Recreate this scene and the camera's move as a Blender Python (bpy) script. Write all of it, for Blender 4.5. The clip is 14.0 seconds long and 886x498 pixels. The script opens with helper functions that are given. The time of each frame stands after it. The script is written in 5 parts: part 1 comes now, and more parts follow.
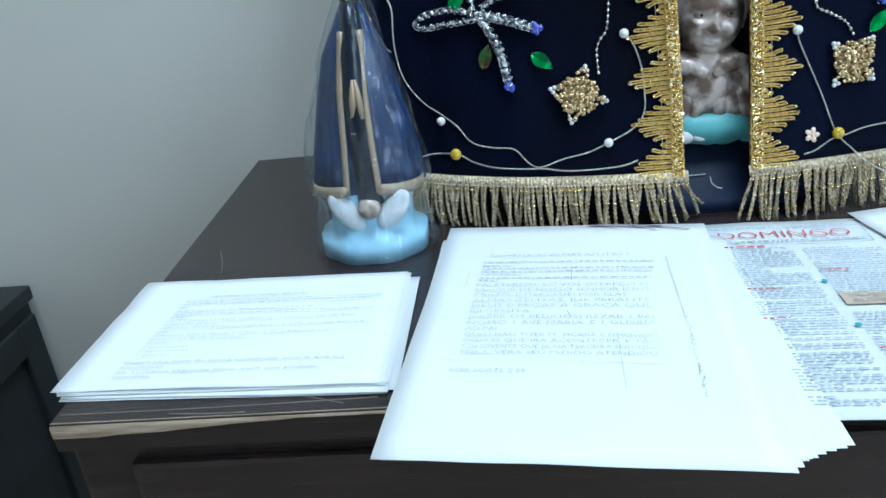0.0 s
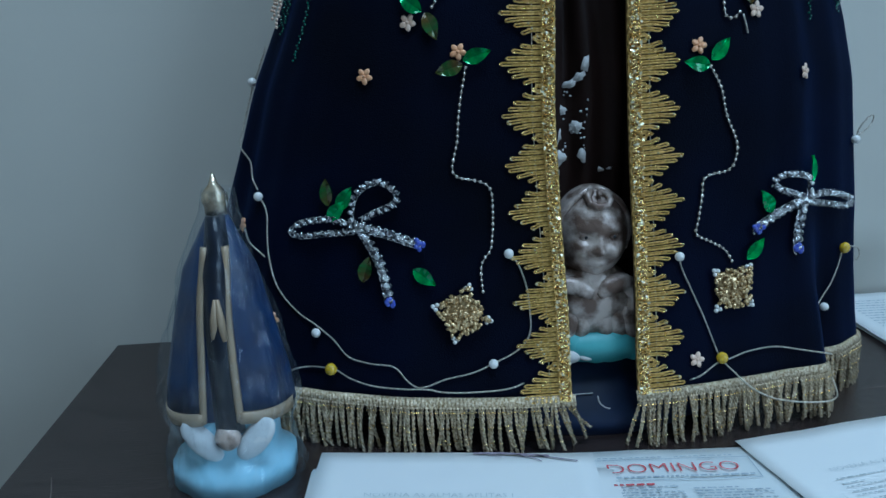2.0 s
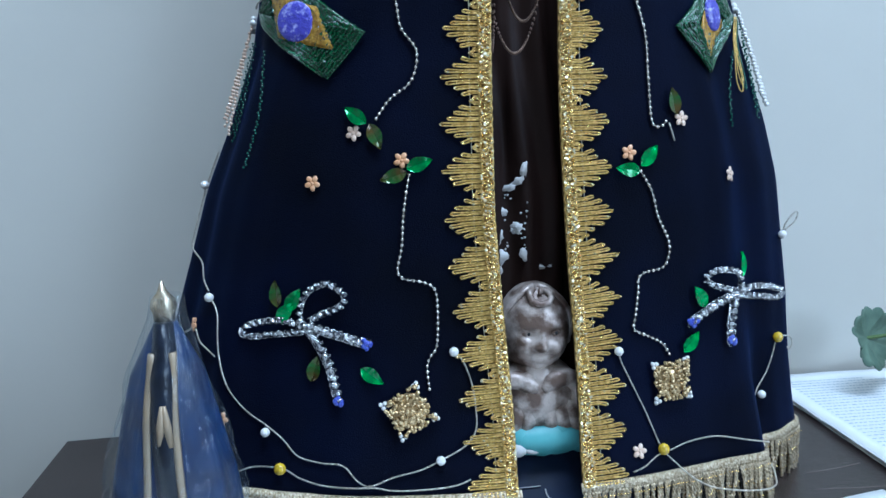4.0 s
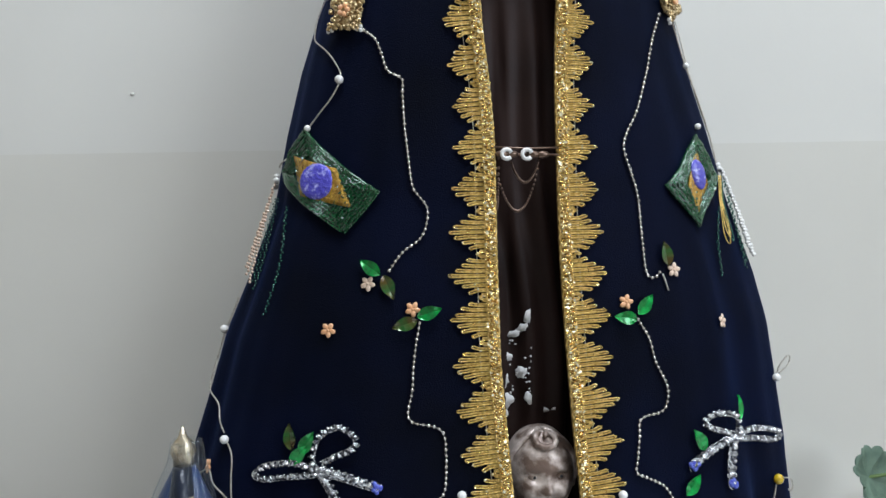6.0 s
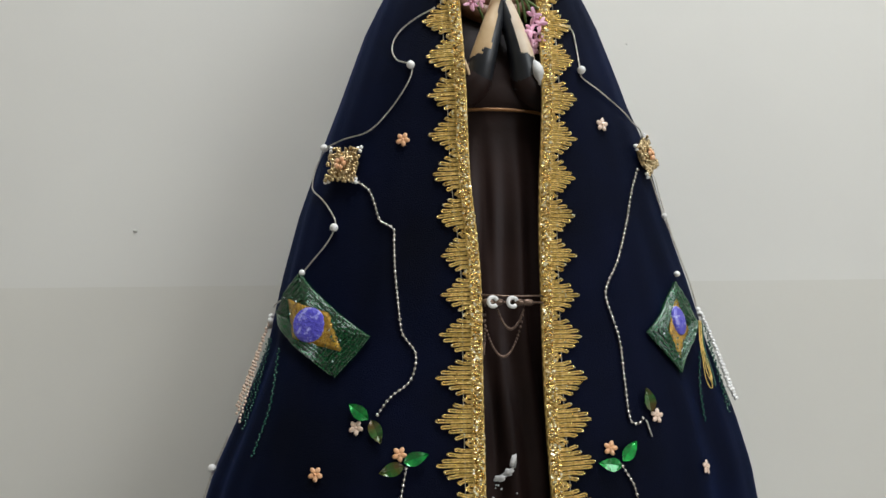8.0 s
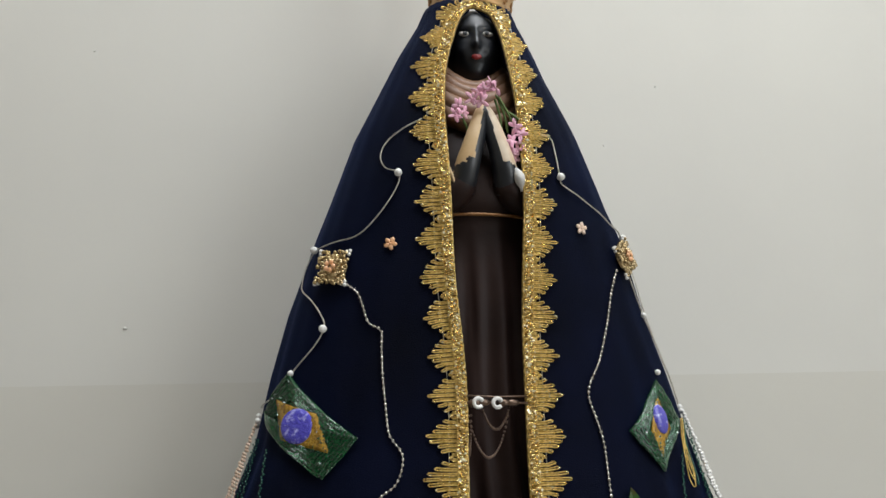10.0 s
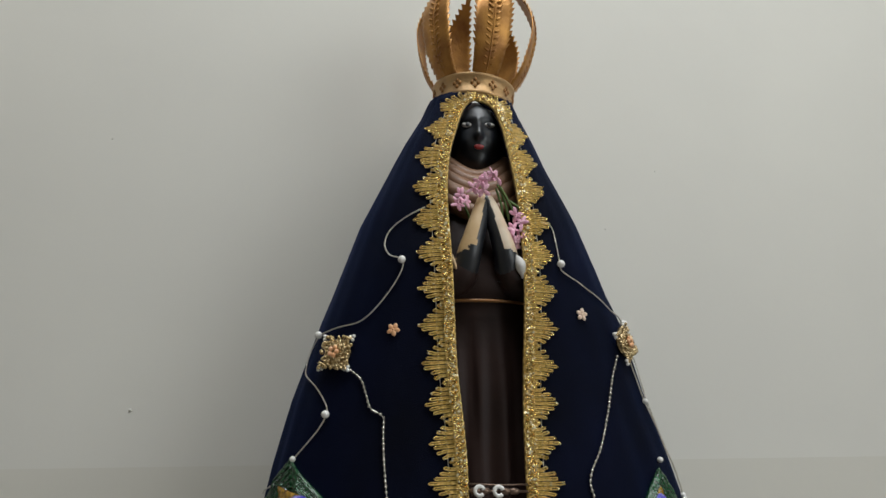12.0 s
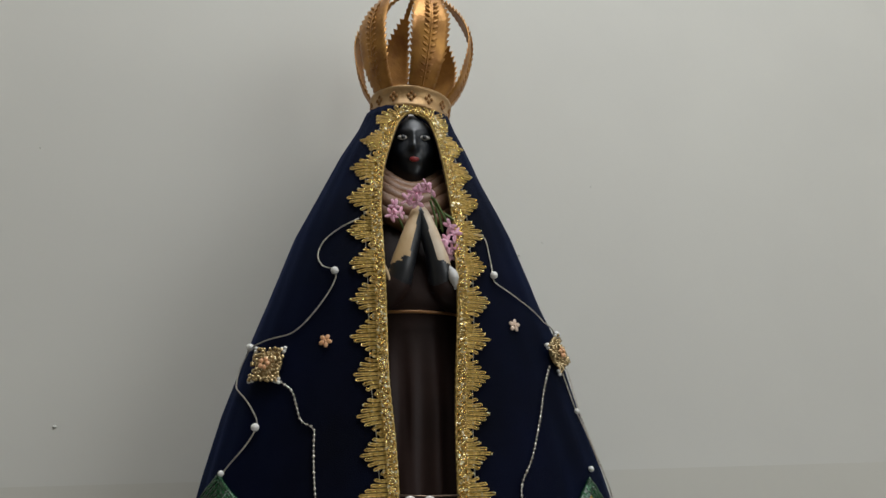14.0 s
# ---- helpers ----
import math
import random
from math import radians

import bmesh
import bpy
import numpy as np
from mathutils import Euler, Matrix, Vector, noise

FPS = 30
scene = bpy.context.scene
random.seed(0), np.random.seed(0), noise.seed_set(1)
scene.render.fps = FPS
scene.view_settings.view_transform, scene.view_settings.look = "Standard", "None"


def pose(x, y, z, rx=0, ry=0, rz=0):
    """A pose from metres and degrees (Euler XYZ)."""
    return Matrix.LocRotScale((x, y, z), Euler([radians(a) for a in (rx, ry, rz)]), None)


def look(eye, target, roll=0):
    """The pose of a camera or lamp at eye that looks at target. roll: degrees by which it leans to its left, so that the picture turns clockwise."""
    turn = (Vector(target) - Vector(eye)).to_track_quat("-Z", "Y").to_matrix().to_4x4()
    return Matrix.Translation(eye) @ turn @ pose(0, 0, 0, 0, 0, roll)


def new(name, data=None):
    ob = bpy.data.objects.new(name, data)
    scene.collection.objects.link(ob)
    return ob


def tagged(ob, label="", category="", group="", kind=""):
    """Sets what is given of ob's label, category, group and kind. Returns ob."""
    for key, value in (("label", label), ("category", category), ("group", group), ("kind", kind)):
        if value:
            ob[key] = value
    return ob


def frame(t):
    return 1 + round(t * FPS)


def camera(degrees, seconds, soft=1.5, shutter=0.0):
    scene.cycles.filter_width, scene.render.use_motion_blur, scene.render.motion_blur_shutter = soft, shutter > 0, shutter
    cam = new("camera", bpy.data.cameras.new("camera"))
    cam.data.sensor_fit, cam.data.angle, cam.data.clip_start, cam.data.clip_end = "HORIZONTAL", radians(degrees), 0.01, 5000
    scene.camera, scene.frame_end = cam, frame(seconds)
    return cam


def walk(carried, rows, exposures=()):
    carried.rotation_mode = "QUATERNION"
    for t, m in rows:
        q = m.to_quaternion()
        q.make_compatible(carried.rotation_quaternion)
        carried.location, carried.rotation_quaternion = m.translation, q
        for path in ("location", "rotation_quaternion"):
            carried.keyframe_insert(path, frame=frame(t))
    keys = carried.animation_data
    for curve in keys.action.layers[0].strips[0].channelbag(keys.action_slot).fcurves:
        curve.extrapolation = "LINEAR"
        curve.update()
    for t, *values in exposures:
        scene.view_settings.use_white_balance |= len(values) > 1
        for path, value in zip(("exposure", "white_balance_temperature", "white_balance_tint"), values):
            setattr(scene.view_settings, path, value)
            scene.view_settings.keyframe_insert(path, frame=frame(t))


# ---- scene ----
cam = camera(59.9, 14.0)
PATH = [
    (0, (0.045, -0.592, 1.122), (-0.094, 1.219, 0.284), -5.5),
    (0.3, (0.051, -0.588, 1.139), (-0.017, 1.216, 0.28), -4.5),
    (0.5, (0.052, -0.586, 1.14), (0.049, 1.235, 0.314), -3.6),
    (0.7, (0.054, -0.579, 1.152), (0.06, 1.24, 0.322), -3.6),
    (0.8, (0.048, -0.576, 1.16), (0.021, 1.24, 0.322), -4.2),
    (1, (0.035, -0.558, 1.157), (0.017, 1.257, 0.317), -3.0),
    (1.2, (0.031, -0.536, 1.159), (0.088, 1.306, 0.382), -1.7),
    (1.3, (0.039, -0.534, 1.153), (0.113, 1.343, 0.466), -1.3),
    (1.5, (0.046, -0.524, 1.17), (0.137, 1.379, 0.562), -1.3),
    (1.7, (0.051, -0.524, 1.177), (0.137, 1.387, 0.595), -1.4),
    (2, (0.063, -0.522, 1.176), (0.21, 1.395, 0.624), -1.1),
    (2.5, (0.077, -0.52, 1.179), (0.302, 1.397, 0.653), -1.1),
    (3, (0.078, -0.526, 1.184), (0.327, 1.405, 0.728), -1.0),
    (3.2, (0.08, -0.528, 1.194), (0.309, 1.404, 0.731), -1.1),
    (5.3, (0.074, -0.557, 1.218), (0.328, 1.421, 1.064), -1.5),
    (5.5, (0.069, -0.561, 1.224), (0.312, 1.42, 1.095), -1.4),
    (6, (0.069, -0.569, 1.233), (0.316, 1.414, 1.154), -1.0),
    (6.5, (0.067, -0.578, 1.244), (0.289, 1.41, 1.237), -1.0),
    (7, (0.071, -0.582, 1.254), (0.3, 1.405, 1.287), -1.2),
    (7.5, (0.069, -0.587, 1.261), (0.319, 1.394, 1.376), -0.6),
    (8, (0.072, -0.593, 1.267), (0.334, 1.38, 1.46), -0.3),
    (8.2, (0.063, -0.591, 1.256), (0.373, 1.366, 1.527), -0.5),
    (10.5, (0.068, -0.622, 1.291), (0.356, 1.312, 1.71), -0.4),
    (11, (0.066, -0.625, 1.294), (0.339, 1.301, 1.759), -0.3),
    (11.5, (0.07, -0.632, 1.297), (0.347, 1.278, 1.821), -0.3),
    (12, (0.071, -0.635, 1.296), (0.342, 1.262, 1.868), -0.2),
    (12.5, (0.071, -0.638, 1.301), (0.35, 1.251, 1.894), -0.0),
    (13, (0.068, -0.638, 1.299), (0.35, 1.231, 1.951), -0.1),
    (13.5, (0.069, -0.646, 1.306), (0.33, 1.219, 1.981), -0.5),
    (13.8, (0.084, -0.648, 1.324), (0.39, 1.228, 1.946), 0.0),
    (14, (0.088, -0.638, 1.289), (0.482, 1.224, 1.904), -1.2),
]
EXPOSURES = [(0.0, 0.05, 5000, -2), (0.5, -0.25, 4850, -5), (0.8, -0.4, 4700, -6), (1.0, -0.55, 4600, -6), (1.5, -1.1, 4500, -6), (2.0, -0.85, 4500, -5), (2.5, -0.62, 4450, -3),
             (3.2, -0.18, 4450, 0), (5.4, 0.14, 5600, 7), (6.5, -0.04, 6000, 9), (8.0, -0.12, 6300, 9), (11.0, -0.38, 6400, 8), (12.5, -0.70, 6400, 7), (14.0, -0.80, 6400, 8)]
walk(cam, [(t, look(eye, target, roll)) for t, eye, target, roll in PATH], EXPOSURES)

# ---- world and light ----
world = bpy.data.worlds.new("sky")
scene.world = world
world.use_nodes = True
wn = world.node_tree
sky = wn.nodes.new("ShaderNodeTexSky")
sky.sky_type, sky.sun_disc = "NISHITA", False
sky.sun_elevation, sky.sun_rotation = radians(40), radians(100)
wn.nodes["Background"].inputs["Strength"].default_value = 0.12
wn.links.new(sky.outputs[0], wn.nodes["Background"].inputs["Color"])


def lamp(name, kind, m, energy, color, **more):
    data = bpy.data.lights.new(name, kind)
    data.energy, data.color = energy, color
    if kind == "AREA":
        data.shape, data.size, data.size_y = "RECTANGLE", more["size"], more["size_y"]
    else:
        data.angle = radians(more["angle"])
    ob = new(name, data)
    ob.matrix_world = m
    return ob


lamp("sun", "SUN", look((4, -2, 5), (0, 0, 0)), 1.0, (1.0, 0.95, 0.88), angle=10.0)
lamp("window_daylight", "AREA", look((1.88, -1.65, 1.9), (0.2, 0.0, 1.2)), 26.0, (0.95, 0.98, 1.0), size=1.25, size_y=1.25)
# fill lamp added overhead to brighten the papers; no known source there
lamp("overhead_fill", "AREA", pose(0.42, -0.66, 3.48), 61.0, (0.96, 0.98, 1.0), size=1.15, size_y=0.95)


# ---- materials ----
def mat(name, color, rough=0.6, metal=0.0, color2=None, scale=40.0, bump=0.0, bump_scale=200.0, detail=4.0, vary=0.0, sheen=0.0, coat=0.0, stretch=None, mix_at=(0.35, 0.65), sheen_tint=None, trans=0.0, alpha=1.0, spec=0.5):
    m = bpy.data.materials.new(name)
    m.use_nodes = True
    nt = m.node_tree
    b = nt.nodes["Principled BSDF"]
    b.inputs["Roughness"].default_value, b.inputs["Metallic"].default_value = rough, metal
    b.inputs["Sheen Weight"].default_value, b.inputs["Coat Weight"].default_value = sheen, coat
    if sheen_tint:
        b.inputs["Sheen Tint"].default_value = (*sheen_tint, 1)
    b.inputs["Transmission Weight"].default_value, b.inputs["Alpha"].default_value = trans, alpha
    b.inputs["Specular IOR Level"].default_value = spec
    coords = nt.nodes.new("ShaderNodeTexCoord")
    where = coords.outputs["Object"]
    if stretch:
        mp = nt.nodes.new("ShaderNodeMapping")
        mp.inputs["Scale"].default_value = stretch
        nt.links.new(where, mp.inputs["Vector"])
        where = mp.outputs[0]
    c2 = color2 or tuple(v * 0.75 for v in color)
    tex = nt.nodes.new("ShaderNodeTexNoise")
    tex.inputs["Scale"].default_value, tex.inputs["Detail"].default_value = scale, detail
    nt.links.new(where, tex.inputs["Vector"])
    ramp = nt.nodes.new("ShaderNodeValToRGB")
    ramp.color_ramp.elements[0].position, ramp.color_ramp.elements[1].position = mix_at
    ramp.color_ramp.elements[0].color, ramp.color_ramp.elements[1].color = (*c2, 1), (*color, 1)
    nt.links.new(tex.outputs["Fac"], ramp.inputs["Fac"])
    out = ramp.outputs["Color"]
    if vary:
        info = nt.nodes.new("ShaderNodeObjectInfo")
        hsv = nt.nodes.new("ShaderNodeHueSaturation")
        rng = nt.nodes.new("ShaderNodeMapRange")
        rng.inputs["To Min"].default_value, rng.inputs["To Max"].default_value = 1 - vary, 1 + vary
        nt.links.new(info.outputs["Random"], rng.inputs["Value"])
        nt.links.new(rng.outputs[0], hsv.inputs["Value"])
        nt.links.new(out, hsv.inputs["Color"])
        out = hsv.outputs[0]
    nt.links.new(out, b.inputs["Base Color"])
    if bump:
        fine = nt.nodes.new("ShaderNodeTexNoise")
        fine.inputs["Scale"].default_value, fine.inputs["Detail"].default_value = bump_scale, 6
        nt.links.new(where, fine.inputs["Vector"])
        bn = nt.nodes.new("ShaderNodeBump")
        bn.inputs["Strength"].default_value, bn.inputs["Distance"].default_value = bump, 0.002
        nt.links.new(fine.outputs["Fac"], bn.inputs["Height"])
        nt.links.new(bn.outputs[0], b.inputs["Normal"])
    return m


WALL = mat("painted_wall", (0.66, 0.64, 0.585), 0.75, color2=(0.63, 0.61, 0.56), scale=3.0, bump=0.04, bump_scale=120)
WALL_LOW = mat("painted_dado", (0.63, 0.605, 0.54), 0.6, color2=(0.60, 0.575, 0.512), scale=3.5, bump=0.04, bump_scale=120)
MARK = mat("wall_mark", (0.03, 0.03, 0.03), 0.8)
# invented tone for the unseen walls, darker than WALL to cut bounced fill
WALL_FAR = mat("unseen_wall_beige", (0.44, 0.42, 0.37), 0.75, color2=(0.41, 0.39, 0.345), scale=3.0, bump=0.12, bump_scale=120)
CEIL = mat("ceiling_paint", (0.75, 0.74, 0.7), 0.8, scale=2.0)
FLOOR = mat("floor_tile", (0.30, 0.24, 0.19), 0.4, scale=6.0, bump=0.05)
WOOD = mat("dark_wood", (0.032, 0.022, 0.020), 0.25, color2=(0.018, 0.012, 0.011), scale=14, bump=0.25, bump_scale=90, stretch=(1, 9, 9), spec=0.7)
WORN = mat("bare_wood", (0.42, 0.33, 0.23), 0.75, color2=(0.2, 0.14, 0.09), scale=60, bump=0.4, bump_scale=160, stretch=(0.4, 3, 3))
SCRATCH = mat("scratch", (0.16, 0.13, 0.11), 0.6, scale=120)
CABINET = mat("grey_cabinet_paint", (0.028, 0.032, 0.032), 0.5, scale=20, bump=0.1, spec=0.3)
PAPER = mat("white_paper", (0.80, 0.81, 0.80), 0.8, color2=(0.77, 0.78, 0.78), scale=9, bump=0.05, bump_scale=300, vary=0.02)
NEWS = mat("news_paper", (0.70, 0.73, 0.73), 0.75, color2=(0.65, 0.68, 0.68), scale=14, bump=0.08, bump_scale=80)
INK = mat("toner", (0.40, 0.44, 0.46), 0.7, color2=(0.64, 0.68, 0.70), scale=180)
INK_DARK = mat("dark_ink", (0.21, 0.22, 0.25), 0.7, color2=(0.40, 0.41, 0.44), scale=200)
INK_NEWS = mat("news_ink", (0.31, 0.36, 0.42), 0.7, color2=(0.48, 0.54, 0.60), scale=300)
INK_RED = mat("red_ink", (0.62, 0.10, 0.12), 0.6, scale=200)
INK_TEAL = mat("teal_ink", (0.08, 0.42, 0.48), 0.6, scale=200)
TAN = mat("tan_print", (0.55, 0.44, 0.33), 0.7, scale=100)
VELVET = mat("navy_velvet", (0.0008, 0.0020, 0.0112), 0.75, color2=(0.0003, 0.0007, 0.0033), scale=9, bump=0.25, bump_scale=900, sheen=0.08, sheen_tint=(0.03, 0.15, 0.70), spec=0.08)
GOLD = mat("gold_thread", (0.95, 0.68, 0.23), 0.34, 0.62, color2=(0.58, 0.37, 0.075), scale=420, bump=0.9, bump_scale=1100)
# mostly diffuse pale gold: bright glints put into the spangle colour
GLINT_PALE = mat("pale_glint_spangle", (0.95, 0.86, 0.56), 0.22, 0.35, color2=(0.86, 0.76, 0.48), scale=400)
GOLD_DULL = mat("dull_gold_weave", (0.30, 0.20, 0.06), 0.5, 0.5, color2=(0.12, 0.075, 0.02), scale=500, bump=0.9, bump_scale=1000)
GOLD_GLIT = mat("gold_sequin", (1.0, 0.85, 0.46), 0.12, 0.95, color2=(0.80, 0.52, 0.12), scale=500, bump=0.8, bump_scale=900)
FRINGE = mat("antique_gold_fringe", (0.86, 0.74, 0.54), 0.26, 0.62, color2=(0.37, 0.28, 0.155), scale=500, bump=0.6, bump_scale=1500, vary=0.2)
PEARL = mat("pearl", (0.82, 0.80, 0.76), 0.18, color2=(0.74, 0.72, 0.69), scale=200, coat=0.6)
CORD = mat("silver_cord", (0.74, 0.70, 0.61), 0.28, 0.75, color2=(0.36, 0.32, 0.26), scale=800, bump=0.5, bump_scale=1600)
CRYSTAL = mat("crystal_bead", (0.88, 0.88, 0.88), 0.07, 0.85, color2=(0.10, 0.10, 0.12), scale=330, bump=1.0, bump_scale=500, mix_at=(0.42, 0.56))
SILVER_BEAD = mat("silver_bead", (0.74, 0.69, 0.62), 0.2, 0.8, color2=(0.36, 0.32, 0.28), scale=600)
BLUE_BEAD = mat("blue_bead", (0.04, 0.05, 0.42), 0.12, color2=(0.1, 0.14, 0.6), scale=500, coat=0.8)
YELLOW_BEAD = mat("yellow_bead", (0.70, 0.50, 0.02), 0.12, color2=(0.45, 0.3, 0.01), scale=300, coat=0.8)
GOLD_BEAD = mat("champagne_bead", (0.74, 0.58, 0.33), 0.16, 0.7, color2=(0.30, 0.2, 0.08), scale=420, vary=0.15)
ORANGE = mat("peach_flower_bead", (0.80, 0.45, 0.24), 0.35, color2=(0.72, 0.36, 0.16), scale=200, coat=0.4)
GREEN = mat("green_sequin_leaf", (0.015, 0.38, 0.06), 0.13, 0.35, color2=(0.012, 0.13, 0.03), scale=130, coat=0.8, vary=0.25)
OLIVE = mat("olive_sequin_leaf", (0.09, 0.055, 0.010), 0.16, 0.35, color2=(0.014, 0.12, 0.02), scale=75, coat=0.8)
FLAG_GREEN = mat("green_bead_weave", (0.018, 0.11, 0.04), 0.25, 0.2, color2=(0.008, 0.04, 0.018), scale=260, bump=1.0, bump_scale=420, coat=0.5, stretch=(1, 1, 2.5))
FLAG_YELLOW = mat("amber_bead_weave", (0.50, 0.29, 0.02), 0.25, 0.2, color2=(0.28, 0.14, 0.01), scale=260, bump=1.0, bump_scale=420, coat=0.5)
FLAG_BLUE = mat("violet_bead_weave", (0.07, 0.06, 0.46), 0.15, color2=(0.40, 0.40, 0.80), scale=200, bump=1.0, bump_scale=300, coat=0.9, mix_at=(0.30, 0.46))
BUGLE = mat("glossy_green_bugle", (0.010, 0.105, 0.030), 0.16, 0.15, color2=(0.003, 0.028, 0.010), scale=500, coat=0.8)
THREAD_GREEN = mat("green_bugle_bead", (0.01, 0.07, 0.05), 0.2, 0.3, color2=(0.02, 0.12, 0.08), scale=500, coat=0.5)
ROBE = mat("brown_painted_robe", (0.026, 0.0140, 0.0115), 0.52, color2=(0.015, 0.008, 0.0065), scale=12, bump=0.3, bump_scale=60, spec=0.16)
BLACK = mat("black_painted_plaster", (0.015, 0.017, 0.021), 0.40, color2=(0.010, 0.011, 0.014), scale=30, coat=0.08, bump=0.1, bump_scale=120)
SCARF = mat("tan_painted_scarf", (0.27, 0.14, 0.075), 0.5, color2=(0.16, 0.08, 0.04), scale=26, bump=0.15)
PLASTER = mat("chipped_plaster", (0.72, 0.70, 0.68), 0.75, color2=(0.6, 0.58, 0.55), scale=60, bump=0.3)
BARE = mat("yellowed_plaster", (0.62, 0.45, 0.26), 0.5, color2=(0.50, 0.33, 0.16), scale=40)
REDLIP = mat("red_paint", (0.32, 0.03, 0.03), 0.35)
EYEWHITE = mat("ivory_paint", (0.55, 0.52, 0.48), 0.35)
CHERUB = mat("worn_silver_brown_paint", (0.54, 0.45, 0.39), 0.36, 0.25, color2=(0.15, 0.10, 0.075), scale=62, bump=0.6, bump_scale=130, mix_at=(0.40, 0.58))
TEAL = mat("teal_cloud_paint", (0.16, 0.42, 0.42), 0.45, color2=(0.10, 0.31, 0.32), scale=30)
NAVYBASE = mat("navy_pedestal_paint", (0.013, 0.022, 0.060), 0.5, color2=(0.007, 0.012, 0.032), scale=30, spec=0.25)
CROWN = mat("antique_brass_crown", (0.50, 0.245, 0.055), 0.42, 0.55, color2=(0.27, 0.115, 0.03), scale=34, bump=0.25, bump_scale=200)
CROWN_BAND = mat("dull_brass_band", (0.58, 0.36, 0.16), 0.45, 0.5, color2=(0.42, 0.27, 0.13), scale=60, bump=0.2, bump_scale=240)
PINK = mat("pink_petal", (0.84, 0.52, 0.63), 0.6, color2=(0.72, 0.32, 0.46), scale=200, vary=0.1)
STEM = mat("green_stem", (0.10, 0.16, 0.04), 0.6, scale=150)
LEAFMAT = mat("grey_green_leaf", (0.12, 0.18, 0.125), 0.6, color2=(0.07, 0.115, 0.08), scale=60, bump=0.2, bump_scale=150)
BLUE_ROBE = mat("blue_painted_cloak", (0.008, 0.036, 0.13), 0.30, color2=(0.004, 0.014, 0.06), scale=40)
GOLD_PAINT = mat("gold_paint", (0.36, 0.29, 0.20), 0.45, 0.2, color2=(0.36, 0.27, 0.17), scale=120)
SKYBLUE = mat("sky_blue_paint", (0.42, 0.66, 0.80), 0.4, color2=(0.33, 0.57, 0.72), scale=40)
WHITEPAINT = mat("white_paint", (0.75, 0.77, 0.78), 0.4, scale=60)
METAL = mat("dark_clasp_metal", (0.22, 0.15, 0.11), 0.35, 0.8, color2=(0.12, 0.08, 0.06), scale=300)
FRAME = mat("window_frame_paint", (0.7, 0.7, 0.68), 0.5, scale=20)
PLASTIC = mat("clear_plastic_bag", (0.92, 0.95, 0.97), 0.12, color2=(0.88, 0.92, 0.95), scale=50, bump=1.0, bump_scale=70)


def film(m):
    """Thin clear film: mostly see-through, with gloss on its wrinkles."""
    nt = m.node_tree
    clear = nt.nodes.new("ShaderNodeBsdfTransparent")
    clear.inputs[0].default_value = (0.93, 0.95, 0.97, 1)
    mix, lay, rng = nt.nodes.new("ShaderNodeMixShader"), nt.nodes.new("ShaderNodeLayerWeight"), nt.nodes.new("ShaderNodeMapRange")
    lay.inputs["Blend"].default_value = 0.25
    rng.inputs["To Min"].default_value, rng.inputs["To Max"].default_value = 0.035, 0.26
    nt.links.new(lay.outputs["Facing"], rng.inputs["Value"])
    nt.links.new(rng.outputs[0], mix.inputs[0])
    haze, veil = nt.nodes.new("ShaderNodeBsdfDiffuse"), nt.nodes.new("ShaderNodeMixShader")
    haze.inputs[0].default_value, veil.inputs[0].default_value = (0.8, 0.86, 0.9, 1), 0.014
    nt.links.new(clear.outputs[0], veil.inputs[1])
    nt.links.new(haze.outputs[0], veil.inputs[2])
    nt.links.new(veil.outputs[0], mix.inputs[1])
    gloss = nt.nodes.new("ShaderNodeBsdfGlossy")
    gloss.inputs["Roughness"].default_value = 0.07
    nt.links.new(nt.nodes["Bump"].outputs[0], gloss.inputs["Normal"])
    nt.links.new(gloss.outputs[0], mix.inputs[2])
    nt.links.new(mix.outputs[0], nt.nodes["Material Output"].inputs["Surface"])


film(PLASTIC)


# ---- mesh helpers ----
def link(name, bm, mats, parent=None, label="", smooth=True):
    me = bpy.data.meshes.new(name)
    bm.normal_update()
    bm.to_mesh(me)
    bm.free()
    for m in mats if isinstance(mats, (list, tuple)) else [mats]:
        me.materials.append(m)
    if smooth:
        me.polygons.foreach_set("use_smooth", [True] * len(me.polygons))
    ob = new(name, me)
    if parent:
        ob.parent = parent
    return tagged(ob, label)


def part(name, bm, material, parent, label="", smooth=True):
    return link(name, bm, material, parent, label, smooth)


def share(name, me, m, parent):
    ob = new(name, me)
    ob.parent, ob.matrix_basis = parent, m
    return ob


def thing(name, place=(0, 0, 0), label="", category="", group="", kind=""):
    ob = new(name)
    ob.empty_display_size = 0.02
    ob.location = place
    return tagged(ob, label, category, group, kind)


def box(bm, lo, hi, mi=0, bevel=0.0, m=None):
    r = bmesh.ops.create_cube(bm, size=1.0, matrix=Matrix.Translation((Vector(lo) + Vector(hi)) / 2) @ Matrix.Diagonal((*(Vector(hi) - Vector(lo)), 1)))
    verts = r["verts"]
    faces = {f for v in verts for f in v.link_faces}
    if bevel:
        r2 = bmesh.ops.bevel(bm, geom=list({e for v in verts for e in v.link_edges}), offset=bevel, segments=2, affect="EDGES", profile=0.6)
        faces = set(r2["faces"]) | {f for f in faces if f.is_valid}
        verts = list({v for f in faces for v in f.verts})
    for f in faces:
        f.material_index = mi
    if m:
        bmesh.ops.transform(bm, matrix=m, verts=verts)
    return bm


